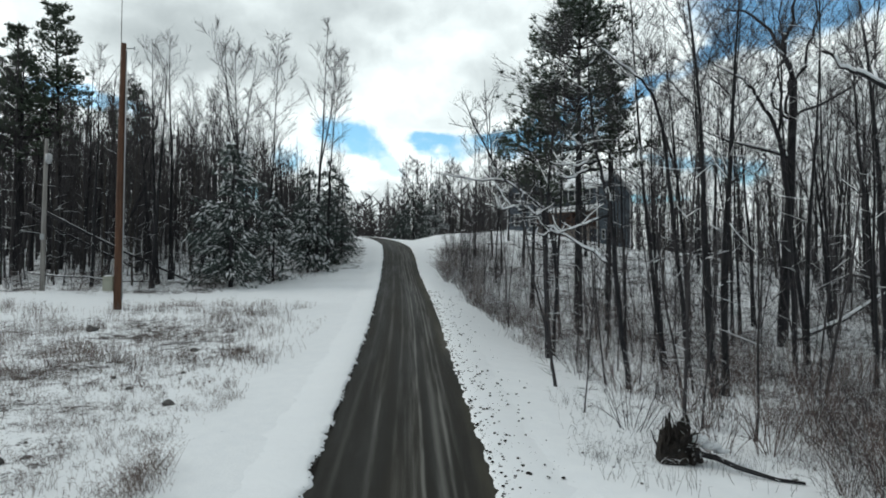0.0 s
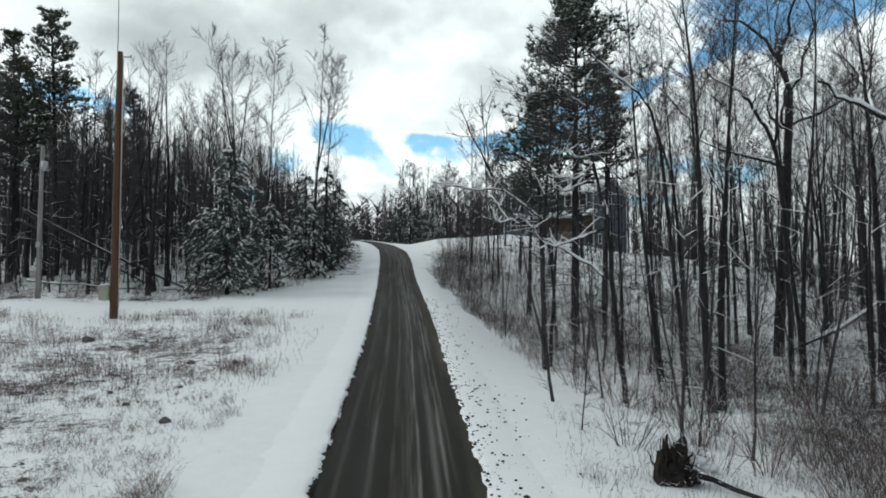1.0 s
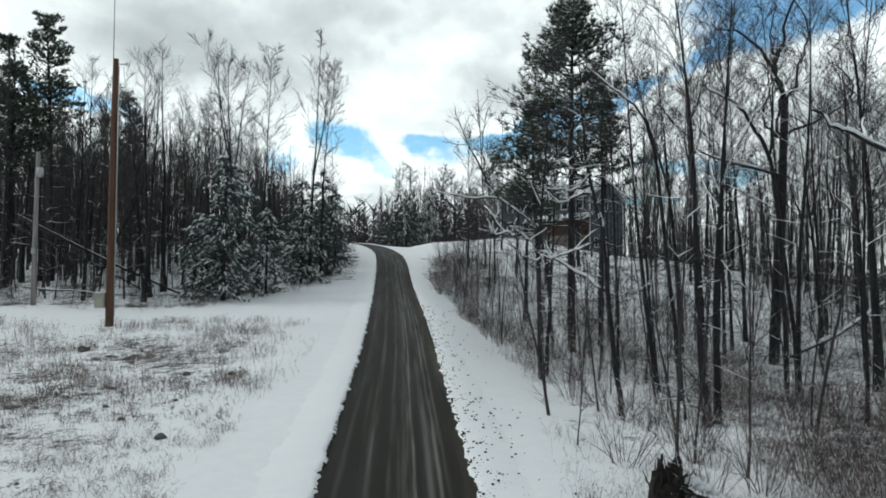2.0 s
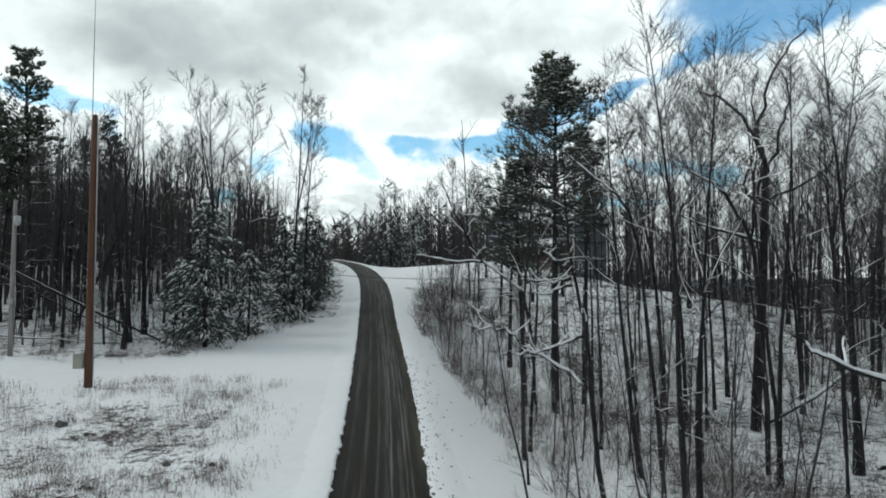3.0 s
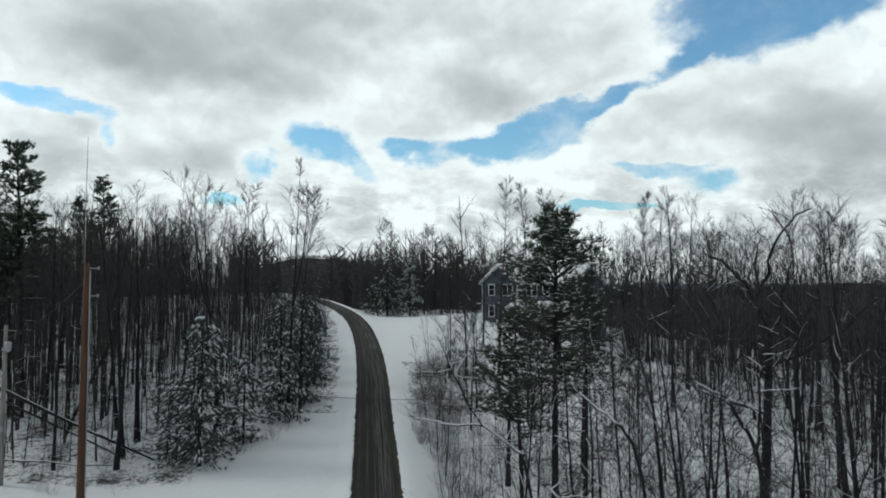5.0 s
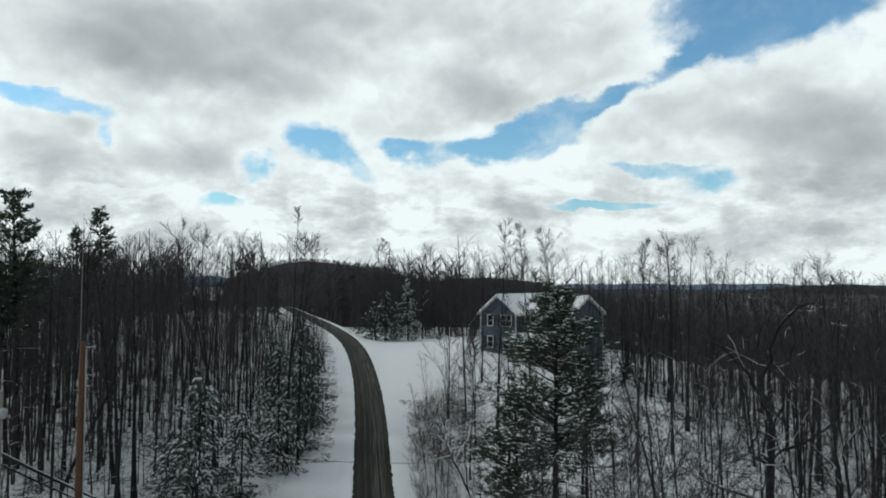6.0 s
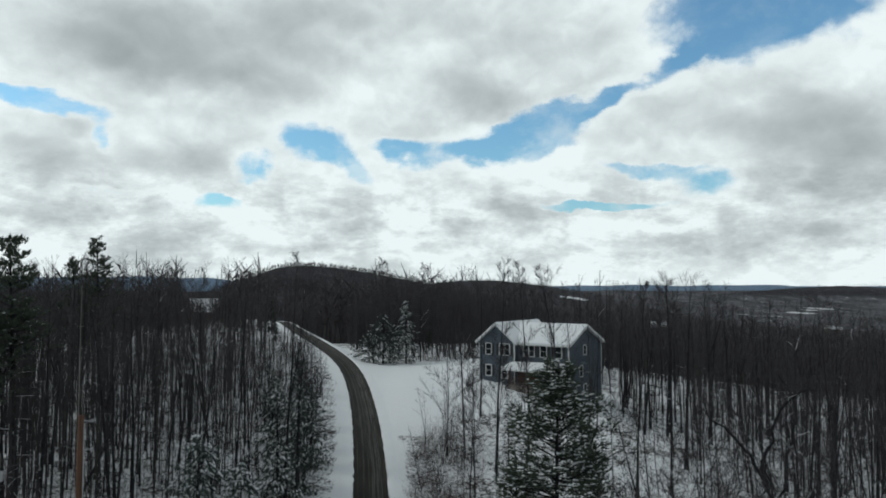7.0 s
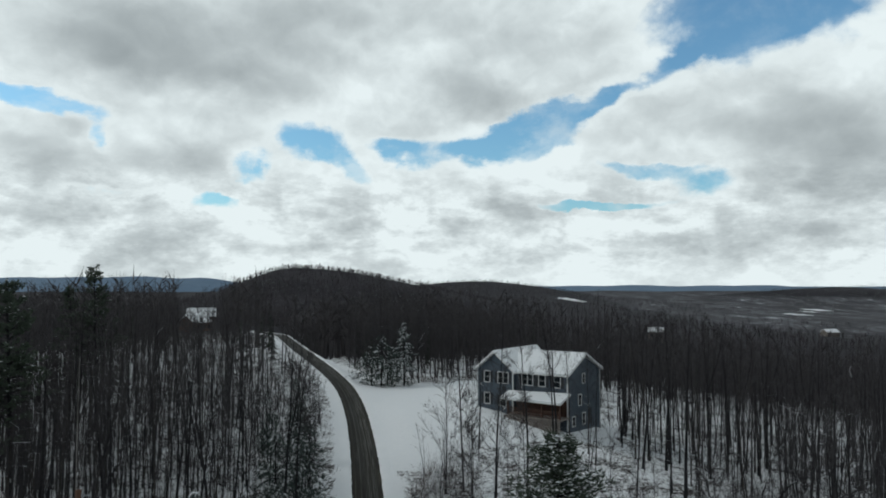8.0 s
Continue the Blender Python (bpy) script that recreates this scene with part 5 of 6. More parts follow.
evergreen("pine_tree", on_land(6.75, 34.6), pine_soups(41, 17.8, 0.22, 0.52, 4.0, 18, 0.62, (-0.01, 0), tufts=26, shape=0.80, ragged=0.45, width=0.026), NEEDLE, "tall dark white pine with a bare snowy lower trunk")
evergreen("pine_tree", on_land(5.4, 35.8), pine_soups(42, 12.6, 0.15, 0.50, 2.4, 12, 0.35, (-0.04, 0), tufts=16, ragged=0.6, width=0.028), NEEDLE, "smaller dark pine crowded by a taller one")
evergreen("pine_tree", on_land(8.6, 36.5), pine_soups(43, 14.2, 0.15, 0.60, 2.2, 9, 0.35, (0.05, 0), tufts=16, ragged=0.6, width=0.028), NEEDLE, "slim dark pine crowded by a taller one")
evergreen("pine_tree", on_land(-31.6, 57.3), pine_soups(44, 22.2, 0.26, 0.50, 3.0, 17, 0.10), NEEDLE, "tall dark pine with tiered boughs at the wood's edge")
evergreen("pine_tree", on_land(-35.5, 58.5), pine_soups(45, 20.5, 0.26, 0.50, 3.2, 15, 0.10), NEEDLE, "tall dark pine beside another in the wood")
evergreen("pine_tree", on_land(-33.4, 54.2), pine_soups(46, 17.5, 0.25, 0.50, 3.0, 13, 0.10), NEEDLE, "dark pine with a stout trunk in the wood")
evergreen("spruce_tree", on_land(-39.0, 88.9), pine_soups(47, 20.5, 0.24, 0.25, 4.4, 22, 0.05, tufts=13, shape=1.0, ragged=0.2), NEEDLE, "dark pointed spruce above the bare wood")
evergreen("spruce_tree", on_land(-43.0, 90.5), pine_soups(48, 18.0, 0.22, 0.25, 3.8, 17, 0.05, tufts=12, shape=1.0, ragged=0.2), NEEDLE, "dark pointed spruce above the bare wood")
evergreen("hemlock_tree", on_land(-14.3, 46.9), hemlock_soups(51, 10.0, 2.6, 26, 0.42), HEMLOCK, "bushy young evergreen laden with snow")
evergreen("hemlock_tree", on_land(-16.4, 48.6), hemlock_soups(52, 6.0, 1.7, 12, 0.35), HEMLOCK, "young evergreen laden with snow beside a larger one")
evergreen("hemlock_tree", on_land(-12.6, 51.5), hemlock_soups(53, 6.4, 1.9, 14, 0.45), HEMLOCK, "young evergreen dusted with snow at the wood's edge")
low_green = {}
low_green[54] = evergreen("hemlock_tree", on_land(-9.9, 60.0), hemlock_soups(54, 9.5, 2.1, 17, 0.22, 0.05, 0.9), HEMLOCK, "dark evergreen under tall bare trees by the road")
low_green[55] = evergreen("hemlock_tree", on_land(-9.6, 66.0), hemlock_soups(55, 8.0, 1.9, 14, 0.22, 0.05, 0.9), HEMLOCK, "dark evergreen with a little snow by the road")
evergreen("hemlock_tree", on_land(-11.8, 61.5), hemlock_soups(59, 9.0, 2.6, 17, 0.25, 0.05, 0.9), HEMLOCK, "dark bushy evergreen under tall bare trees by the road")
evergreen("hemlock_tree", on_land(-11.0, 56.6), hemlock_soups(60, 6.0, 2.3, 13, 0.45, 0.04, 0.9), HEMLOCK, "low bushy evergreen dusted with snow by the road")
evergreen("hemlock_tree", on_land(-5.0, 115.5), hemlock_soups(56, 8.6, 3.6, 18, 0.14), HEMLOCK, "snow-dusted evergreen at the end of the clearing")
evergreen("hemlock_tree", on_land(-1.2, 116.5), hemlock_soups(57, 10.6, 2.1, 18, 0.5), HEMLOCK, "pointed snow-dusted evergreen at the end of the clearing")
evergreen("hemlock_tree", on_land(-7.4, 117.0), hemlock_soups(58, 5.6, 2.6, 10, 0.12), HEMLOCK, "low evergreen at the end of the clearing")

for x, y, k, size, turn in ((-11.6, 70.5, 54, 0.80, 1.0), (-12.6, 77.0, 55, 0.85, 2.2), (-13.0, 84.0, 54, 0.65, 4.0), (-14.6, 73.0, 55, 0.9, 5.0), (-15.0, 92.0, 55, 0.75, 0.4), (-16.5, 81.0, 54, 0.7, 3.1)):
    put(low_green[k], on_land(x, y, turn, size))

# ------------------------------------------------------------ saplings and brush
SAPS = []
for k in range(5):
    SAPS.append(tree_soups(900 + k, 3.2 + 0.8 * k, 0.022 + 0.006 * k, (random.Random(k).uniform(-0.15, 0.15), 0), 0.02, 0, 0.25, 8, 3, 2, 1.1, (25, 65), 0.07, True, 1, 0.0055, snags=6))
rng = random.Random(31)
sap_first, made = {}, 0
sap_spots = [(3.3, 16.4), (3.1, 19.0), (4.9, 21.0), (4.6, 13.4), (5.6, 15.2), (6.3, 14.2), (5.9, 17.0), (8.9, 16.5), (3.6, 23.0), (9.8, 18.2), (7.0, 21.0)]
while len(sap_spots) < 185:
    if rng.random() < 0.40:
        y = rng.uniform(22, 60)
        x = rng.uniform(7, 10 + 0.55 * y)
    elif rng.random() < 0.66:
        y = rng.uniform(20, 74)
        x = road_x(y) + along([(14, 6), (28, 5.5), (40, 4.0), (60, 3.6), (76, 6)], y) + abs(rng.gauss(0, 4.0))
    else:
        y = rng.uniform(44, 62)
        x = rng.uniform(-34, -11)
    if in_field(x, y):
        continue
    sap_spots.append((x, y))
for _ in range(115):
    y = rng.uniform(59, 112)
    x = road_x(y) - 4.6 - abs(rng.gauss(0, 6.0))
    if in_wood(x, y):
        sap_spots.append((x, y))
for x, y in sap_spots:
    k = rng.randrange(5)
    m = on_land(x, y, rng.random() * 6.28, rng.uniform(0.8, 1.2))
    if k not in sap_first:
        sap_first[k] = bare_tree("sapling", m, SAPS[k], TWIG, "thin bare sapling rising from the snow", "sapling", "saplings along the wood's edge")
    else:
        put(sap_first[k], m)


def shrub_soups(seed, height, spread, stems):
    rng = random.Random(seed)
    wood, snow = Soup(), Soup()
    for _ in range(stems):
        a, r = rng.random() * 6.28, rng.random() * 0.35
        way = Vector((math.cos(a) * spread * rng.random(), math.sin(a) * spread * rng.random(), 1))
        pts = wander(rng, Vector((math.cos(a) * r, math.sin(a) * r, -0.1)), way, height * rng.uniform(0.55, 1.1), 4, 0.16, -0.02)
        wood.tube(pts, taper(0.009, 0.0035, 4), 3)
        for _ in range(6):
            b, d = at(pts, rng.uniform(0.3, 1))
            w = (d + Vector((rng.uniform(-1, 1), rng.uniform(-1, 1), rng.uniform(-0.3, 0.8))) * 0.9).normalized()
            e = b + w * rng.uniform(0.15, 0.5)
            wood.blade(b, e, 0.005)
            if rng.random() < 0.38:
                up = Vector((0, 0, 0.005))
                snow.blade(b.lerp(e, 0.1) + up, e + up, 0.0032)
    return wood, snow


SHRUBS = [shrub_soups(950 + k, (1.0, 1.5, 1.9, 1.3)[k], (0.9, 0.7, 0.6, 1.2)[k], (15, 17, 14, 18)[k]) for k in range(4)]
rng = random.Random(41)
shrub_first = {}
shrub_spots = []
for _ in range(44):
    y = rng.uniform(11, 24)
    shrub_spots.append((rng.uniform(6.8, 9.5) + 0.42 * (y - 9) * rng.random() + 2.0 * rng.random(), y))
for _ in range(60):
    y = rng.uniform(34, 74)
    shrub_spots.append((road_x(y) + along([(28, 5), (40, 3.4), (60, 3.2), (76, 5)], y) + abs(rng.gauss(0, 1.8)), y))
for _ in range(16):
    y = rng.uniform(9.6, 15)
    shrub_spots.append((rng.uniform(5.2, 6.0) + 0.32 * (y - 9) + 3.5 * rng.random() ** 1.5, y))
for _ in range(12):
    y = rng.uniform(12, 26)
    shrub_spots.append((rng.uniform(3.6, 9.5), y))
for _ in range(36):
    y = rng.uniform(24, 46)
    shrub_spots.append((rng.uniform(6, 12) + rng.random() * 0.55 * y, y))
for _ in range(26):
    x = rng.uniform(-30, -9)
    shrub_spots.append((x, along([(-30, 45.5), (-15, 46), (-10.5, 57), (-9, 64)], x) + rng.uniform(-0.5, 3)))
for _ in range(24):
    shrub_spots.append((rng.uniform(-9, 13), rng.uniform(116.5, 120)))
for _ in range(45):
    y = rng.uniform(58, 112)
    x = road_x(y) - 4.4 - abs(rng.gauss(0, 4.0))
    if in_wood(x, y):
        shrub_spots.append((x, y))
for x, y in shrub_spots:
    k = rng.randrange(4)
    m = on_land(x, y, rng.random() * 6.28, rng.uniform(0.7, 1.2))
    if k not in shrub_first:
        ob = thing("shrub", m, "tangled leafless shrub dusted with snow", "shrub", "shrubs of the wood's edge")
        tagged(part("brushwood", SHRUBS[k][0], RUSSET if k % 2 else TWIG, ob), kind="stuff")
        tagged(part("snow", SHRUBS[k][1], SNOW, ob, "small clumps of snow"), kind="stuff")
        shrub_first[k] = ob
    else:
        put(shrub_first[k], m)

# dry weeds over the field: stalks in drifts
rng = random.Random(51)
weeds, tall = Soup(), Soup()
def stalk(x, y, h, soup, lean=0.35, white=None):
    q = Vector((x, y, land(x, y) - 0.02))
    way = Vector((rng.uniform(-lean, lean), rng.uniform(-lean, lean), 1)) * h
    w = 0.0038 if y < 18 else 0.0066
    soup.blade(q, q + way, w)
    for _ in range(rng.choice((1, 2, 2, 3))):
        b = q + way * rng.uniform(0.45, 1)
        e = b + Vector((rng.uniform(-1, 1), rng.uniform(-1, 1), rng.uniform(-0.2, 0.8))) * h * 0.35
        soup.blade(b, e, w * 0.9)
        if white is not None and rng.random() < 0.6:
            up = Vector((0, 0, w * 1.1))
            white.blade(b + up, e + up, w * 0.9)


clumps = 0
while clumps < 1050:
    y = rng.uniform(8, 40)
    x = rng.uniform(-32, -4.5)
    d = road_x(y) - x
    if d < 4.6 + 1.6 * noise.noise(Vector((0, y / 4, 8))) + 0.02 * y:
        continue
    dense = 0.42 + 1.0 * noise.noise(Vector((x / 5.0, y / 3.5, 1.7))) + 0.45 * noise.noise(Vector((x / 1.6, y / 1.4, 4.7)))
    dense += 0.18 * math.exp(-((y - 26) / 5) ** 2) - 0.9 * smooth(34, 40, y)
    if rng.random() > dense:
        continue
    clumps += 1
    soup = weeds if rng.random() < 0.6 else tall
    tallness, spread_r = rng.uniform(0.15, 0.52), rng.uniform(0.12, 0.5)
    for _ in range(rng.randrange(7, 34)):
        stalk(x + rng.gauss(0, spread_r), y + rng.gauss(0, spread_r), tallness * rng.uniform(0.5, 1.25), soup)
for cx, cy in ((-4.95, 11.9), (-4.85, 11.3), (-4.75, 10.8)):
    for _ in range(95):
        stalk(cx + rng.gauss(0, 0.19), cy + rng.gauss(0, 0.30), rng.uniform(0.15, 0.62), weeds if rng.random() < 0.8 else tall, 0.8)
for _ in range(3000):
    x, y = rng.uniform(-26, -5.0), rng.uniform(8, 32)
    stalk(x, y, rng.uniform(0.05, 0.24), weeds if rng.random() < 0.5 else tall)
near = 0
while near < 900:
    y = rng.uniform(8.5, 24)
    x = rng.uniform(-0.62 * y - 2, -4.4)
    if road_x(y) - x < 4.3 + 0.9 * noise.noise(Vector((0, y / 3, 8))) or rng.random() > 0.55 + 0.9 * noise.noise(Vector((x / 1.1, y / 1.3, 14))):
        continue
    near += 1
    h = rng.uniform(0.06, 0.26)
    for _ in range(rng.randrange(4, 10)):
        stalk(x + rng.gauss(0, 0.09), y + rng.gauss(0, 0.10), h * rng.uniform(0.5, 1.3), tall if rng.random() < 0.55 else weeds, 0.7)
solid("dry_weeds", weeds, STRAW, Matrix(), "dry straw-coloured weeds standing through the snow", "weeds", kind="stuff")
solid("dead_stems", tall, RUSSET, Matrix(), "dead russet stems standing through the snow", "weeds", kind="stuff")

# thin brush over the floor of the eastern wood and along the verge
under, under_red, under_snow = Soup(), Soup(), Soup()
bushes = 0
while bushes < 760:
    y = 13 + 60 * rng.random() ** 1.1
    d = abs(rng.gauss(0, 5.5)) if rng.random() < 0.40 else rng.uniform(0, 8 + 0.5 * y)
    x = road_x(y) + along([(10, 7.0), (20, 5.6), (34, 4.6), (60, 3.8), (76, 5)], y) + d
    if in_field(x, y) or rng.random() > 0.5 + 0.9 * noise.noise(Vector((x / 4, y / 4, 2.2))):
        continue
    bushes += 1
    soup = under if rng.random() < 0.7 else under_red
    h, wide = rng.uniform(0.25, 0.8) * (1 + 0.5 * rng.random()), rng.uniform(0.15, 0.6)
    for _ in range(rng.randrange(5, 16)):
        stalk(x + rng.gauss(0, wide), y + rng.gauss(0, wide), h * rng.uniform(0.5, 1.3), soup, 0.5, under_snow)
for _ in range(60):
    x, y = rng.uniform(2.6, 6.2), rng.uniform(11.0, 17.5)
    for _ in range(rng.randrange(4, 14)):
        stalk(x + rng.gauss(0, 0.2), y + rng.gauss(0, 0.25), rng.uniform(0.12, 0.5), under, 0.5, under_snow)
for _ in range(60):
    stalk(rng.gauss(4.35, 0.26), rng.gauss(12.9, 0.16), rng.uniform(0.5, 1.3), under, 0.45, under_snow)
solid("undergrowth", under, TWIG, Matrix(), "thin dark leafless brush on the snowy wood floor", "undergrowth", kind="stuff")
solid("brush_snow", under_snow, SNOW, Matrix(), "snow caught on the twigs of the brush", "snow", kind="stuff")
solid("undergrowth", under_red, RUSSET, Matrix(), "thin russet leafless brush on the snowy wood floor", "undergrowth", kind="stuff")

# clods and grit thrown on the right verge
clods = Soup()
for _ in range(1100):
    y = 8 + 34 * rng.random() ** 1.5
    x = road_x(y) + ROAD_HALF + 0.03 + abs(rng.gauss(0, 0.95)) * rng.random() ** (1.6 if rng.random() < 0.5 else 0.6)
    g = max(land(x, y), road_z(y) + 0.05 - 0.05 * max(0, x - road_x(y) - 2.2))
    r = 0.006 + 0.036 * rng.random() ** 2.5
    clods.lump(Vector((x, y, g + 0.02)), r, r, r * 0.7, rng, 5)
for _ in range(500):
    y = rng.uniform(7, 60)
    x = road_x(y) - ROAD_HALF + 0.04 - abs(rng.gauss(0, 0.06))
    r = rng.uniform(0.012, 0.04)
    clods.lump(Vector((x, y, road_z(y) + 0.05)), r, r, r * 0.7, rng, 5)
solid("grit", clods, SOIL, Matrix(), "dark grit and clods thrown on the snowy verge", "grit", kind="stuff")

# ------------------------------------------------------------ poles and wire
def ring(soup, z, r, h, n=14):
    soup.tube([Vector((0, 0, z)), Vector((0, 0, z + h))], [r, r], n)


pole = thing("utility_pole", on_land(-16.9, 36.2), "tall brown wooden utility pole with a meter box", "utility pole")
s = Soup()
s.tube([Vector((0, 0, -0.3)), Vector((0, 0, 5)), Vector((0.02, 0, 10)), Vector((0.03, 0, 14.0))], [0.21, 0.19, 0.165, 0.14], 14)
part("post", s, POLE_WOOD, pole)
s = Soup()
s.tube([Vector((0.25, -0.06, 0.5)), Vector((0.24, -0.06, 8)), Vector((0.22, -0.05, 13.6))], [0.03, 0.03, 0.03], 8)
part("conduit", s, METAL, pole, "thin grey conduit pipe")
for z in (12.3, 13.7):
    s = Soup()
    s.box((0.0, -0.03, z), (0.62, 0.03, z + 0.05))
    s.box((0.58, -0.04, z - 0.05), (0.64, 0.04, z + 0.12))
    part("bracket", s, METAL, pole, "grey steel stand-off bracket", False)
s = Soup()
s.tube([Vector((-0.12, 0.05, 13.4)), Vector((-0.13, 0.05, 17.0)), Vector((-0.11, 0.05, 20.5))], [0.024, 0.019, 0.010], 8)
part("mast", s, GREY_WOOD, pole, "slender grey mast above the pole")
s = Soup()
s.box((-0.72, -0.20, 0.95), (-0.20, 0.16, 1.72))
box = part("meter_box", s, BOXPAINT, pole, "beige steel meter box", False)
bv = box.modifiers.new("edge", "BEVEL")
bv.width, bv.segments = 0.025, 2
s = Soup()
s.box((-0.66, -0.235, 1.02), (-0.26, -0.203, 1.64))
part("box_door", s, BOXPAINT, box, "", False)
s = Soup()
s.lump(Vector((-0.46, -0.02, 1.735)), 0.27, 0.19, 0.06, random.Random(3), 10)
part("snow_cap", s, SNOW, box, "snow lying on the box")

spole = thing("service_pole", on_land(-25.1, 43.6), "slim silvery grey service pole with a fitting", "utility pole")
s = Soup()
s.tube([Vector((0, 0, -0.3)), Vector((0.0, 0, 4.5)), Vector((0.05, 0, 9.6))], [0.16, 0.14, 0.11], 12)
part("post", s, GREY_WOOD, spole)
s = Soup()
s.tube([Vector((0.26, -0.1, 8.0)), Vector((0.26, -0.1, 8.15)), Vector((0.26, -0.1, 8.55)), Vector((0.26, -0.1, 8.62))], [0.12, 0.19, 0.19, 0.10], 12)
part("transformer_can", s, METAL, spole, "small grey round fitting")
s = Soup()
s.box((0.05, -0.12, 8.2), (0.2, -0.06, 8.3))
part("clamp", s, METAL, spole, "", False)
s = Soup()
s.box((-0.12, -0.2, 3.2), (0.12, -0.13, 3.55))
part("tag_plate", s, METAL, spole, "", False)

for a, b, sag in (((-25.0, 43.6, 11.0), (24.5, 46.5, 10.0), 3.2), ((-16.9, 36.2, 14.9), (-25.0, 43.6, 11.4), 0.4)):
    a, b = Vector(a), Vector(b)
    s = Soup()
    pts = [a.lerp(b, i / 40) - Vector((0, 0, sag * 4 * (i / 40) * (1 - i / 40))) for i in range(41)]
    s.tube(pts, [0.016] * 41, 5)
    solid("overhead_wire", s, CABLE, Matrix(), "thin black overhead wire hung between the poles", "wire")


# ------------------------------------------------------------ fallen wood, root plate, rocks
def log(x, y, pts, r, label, mat=None, cover=0.93):
    ob = thing("fallen_log", on_land(x, y), label, "log")
    s, w = Soup(), Soup()
    pts = [Vector(q) for q in pts]
    s.tube(pts, taper(r, r * 0.45, len(pts) - 1), 9)
    w.tube(pts[:-1] if len(pts) > 3 else pts, [v * cover for v in taper(r, r * 0.5, len(pts) - 1)][:len(pts[:-1]) if len(pts) > 3 else None], 7, 0.42 + 0.4 * (0.93 - cover))
    part("stem", s, mat or BARK, ob)
    part("snow", w, SNOW, ob, "snow lying along the log")
    return ob


log(-27.8, 46.5, [(0, 0, 5.6), (3.5, 0.2, 3.8), (7.0, 0.3, 2.1), (10.6, 0.3, 0.5)], 0.13, "fallen trunk leaning across the wood under snow", None, 0.72)
log(-28.2, 46.9, [(0, 0, 4.9), (3.5, 0.1, 3.2), (6.5, 0.3, 1.7), (9.0, 0.4, 0.4)], 0.08, "thinner fallen stem leaning beside another", None, 0.7)
log(-27.0, 45.6, [(0, 0, 1.0), (1.8, 0.2, 0.8), (3.5, 0.1, 0.78), (5.6, 0.0, 0.5), (7.5, 0.3, 0.45)], 0.06, "fallen stem lying level in the wood")
log(-26.1, 53.0, [(0, 0, -0.2), (1.4, 0, 3.1), (2.9, 0.1, 6.3), (4.2, 0.1, 9.4)], 0.14, "dead trunk leaning steeply among the bare trees", None, 0.3)
log(5.0, 12.5, [(-0.5, 0, 0.24), (-0.2, -0.15, 0.19), (0.05, -0.4, 0.10), (0.28, -0.65, 0.06), (0.55, -0.8, 0.0), (0.95, -0.95, -0.02)], 0.055, "thin dark log lying from an upturned root", None, 0.6)
log(17.5, 22.5, [(-2.5, 0, 0.9), (0, 0.3, 0.8), (2.5, 0.5, 1.4)], 0.12, "fallen stem propped across the brush")
log(19.5, 34.0, [(-3.4, -2.0, 0.2), (0, 0, 1.0), (3.8, 2.0, 2.6)], 0.14, "snowy fallen trunk leaning in the wood")

rng = random.Random(61)
root = thing("root_plate", on_land(4.2, 12.7), "upturned dark root plate of a fallen tree", "tree root")
bm = bmesh.new()
for cx, cy, cz, rx_, ry_, rz_ in ((0, 0, 0.22, 0.27, 0.20, 0.34), (-0.20, -0.02, 0.20, 0.13, 0.14, 0.32), (0.13, 0.03, 0.46, 0.15, 0.13, 0.30), (-0.12, 0.0, 0.56, 0.065, 0.06, 0.30), (0.30, 0.0, 0.12, 0.18, 0.18, 0.15), (0.24, 0.05, 0.62, 0.05, 0.05, 0.22)):
    got = bmesh.ops.create_icosphere(bm, subdivisions=3, radius=1.0)
    for v in got["verts"]:
        n = noise.noise(v.co * 1.9 + Vector((cx * 9, cz * 7, 0))) * 0.6 + noise.noise(v.co * 5.5) * 0.3
        v.co = Vector((v.co.x * rx_, v.co.y * ry_, v.co.z * rz_)) * (1 + n) + Vector((cx, cy, cz))
me = bpy.data.meshes.new("soil")
bm.to_mesh(me)
bm.free()
me.materials.append(SOIL)
ob = new("soil", me)
ob.parent = root
s = Soup()
for _ in range(34):
    a = rng.uniform(0.1, 3.0)
    b = Vector((0.26 * math.cos(a), rng.uniform(-0.2, 0.15), 0.12 + 0.32 * math.sin(a)))
    pts = wander(rng, b, Vector((math.cos(a) * rng.uniform(0.0, 0.6), rng.uniform(-0.4, 0.3), 0.6 + 0.6 * rng.random())), rng.uniform(0.15, 0.50), 4, 0.45)
    s.tube(pts, taper(rng.uniform(0.012, 0.040), 0.005, 4), 6)
tagged(part("roots", s, SOIL, root, "broken black roots"), kind="stuff")
s = Soup()
for dx_, dz_, rr in ((0.45, 0.42, 0.20), (0.66, 0.30, 0.20), (0.86, 0.20, 0.15), (0.10, 0.64, 0.07), (-0.20, 0.34, 0.07)):
    s.lump(Vector((dx_, 0.05, dz_)), rr, rr * 0.8, rr * 0.45, rng, 9)
tagged(part("snow", s, SNOW, root, "snow pillow on the root plate"), kind="stuff")


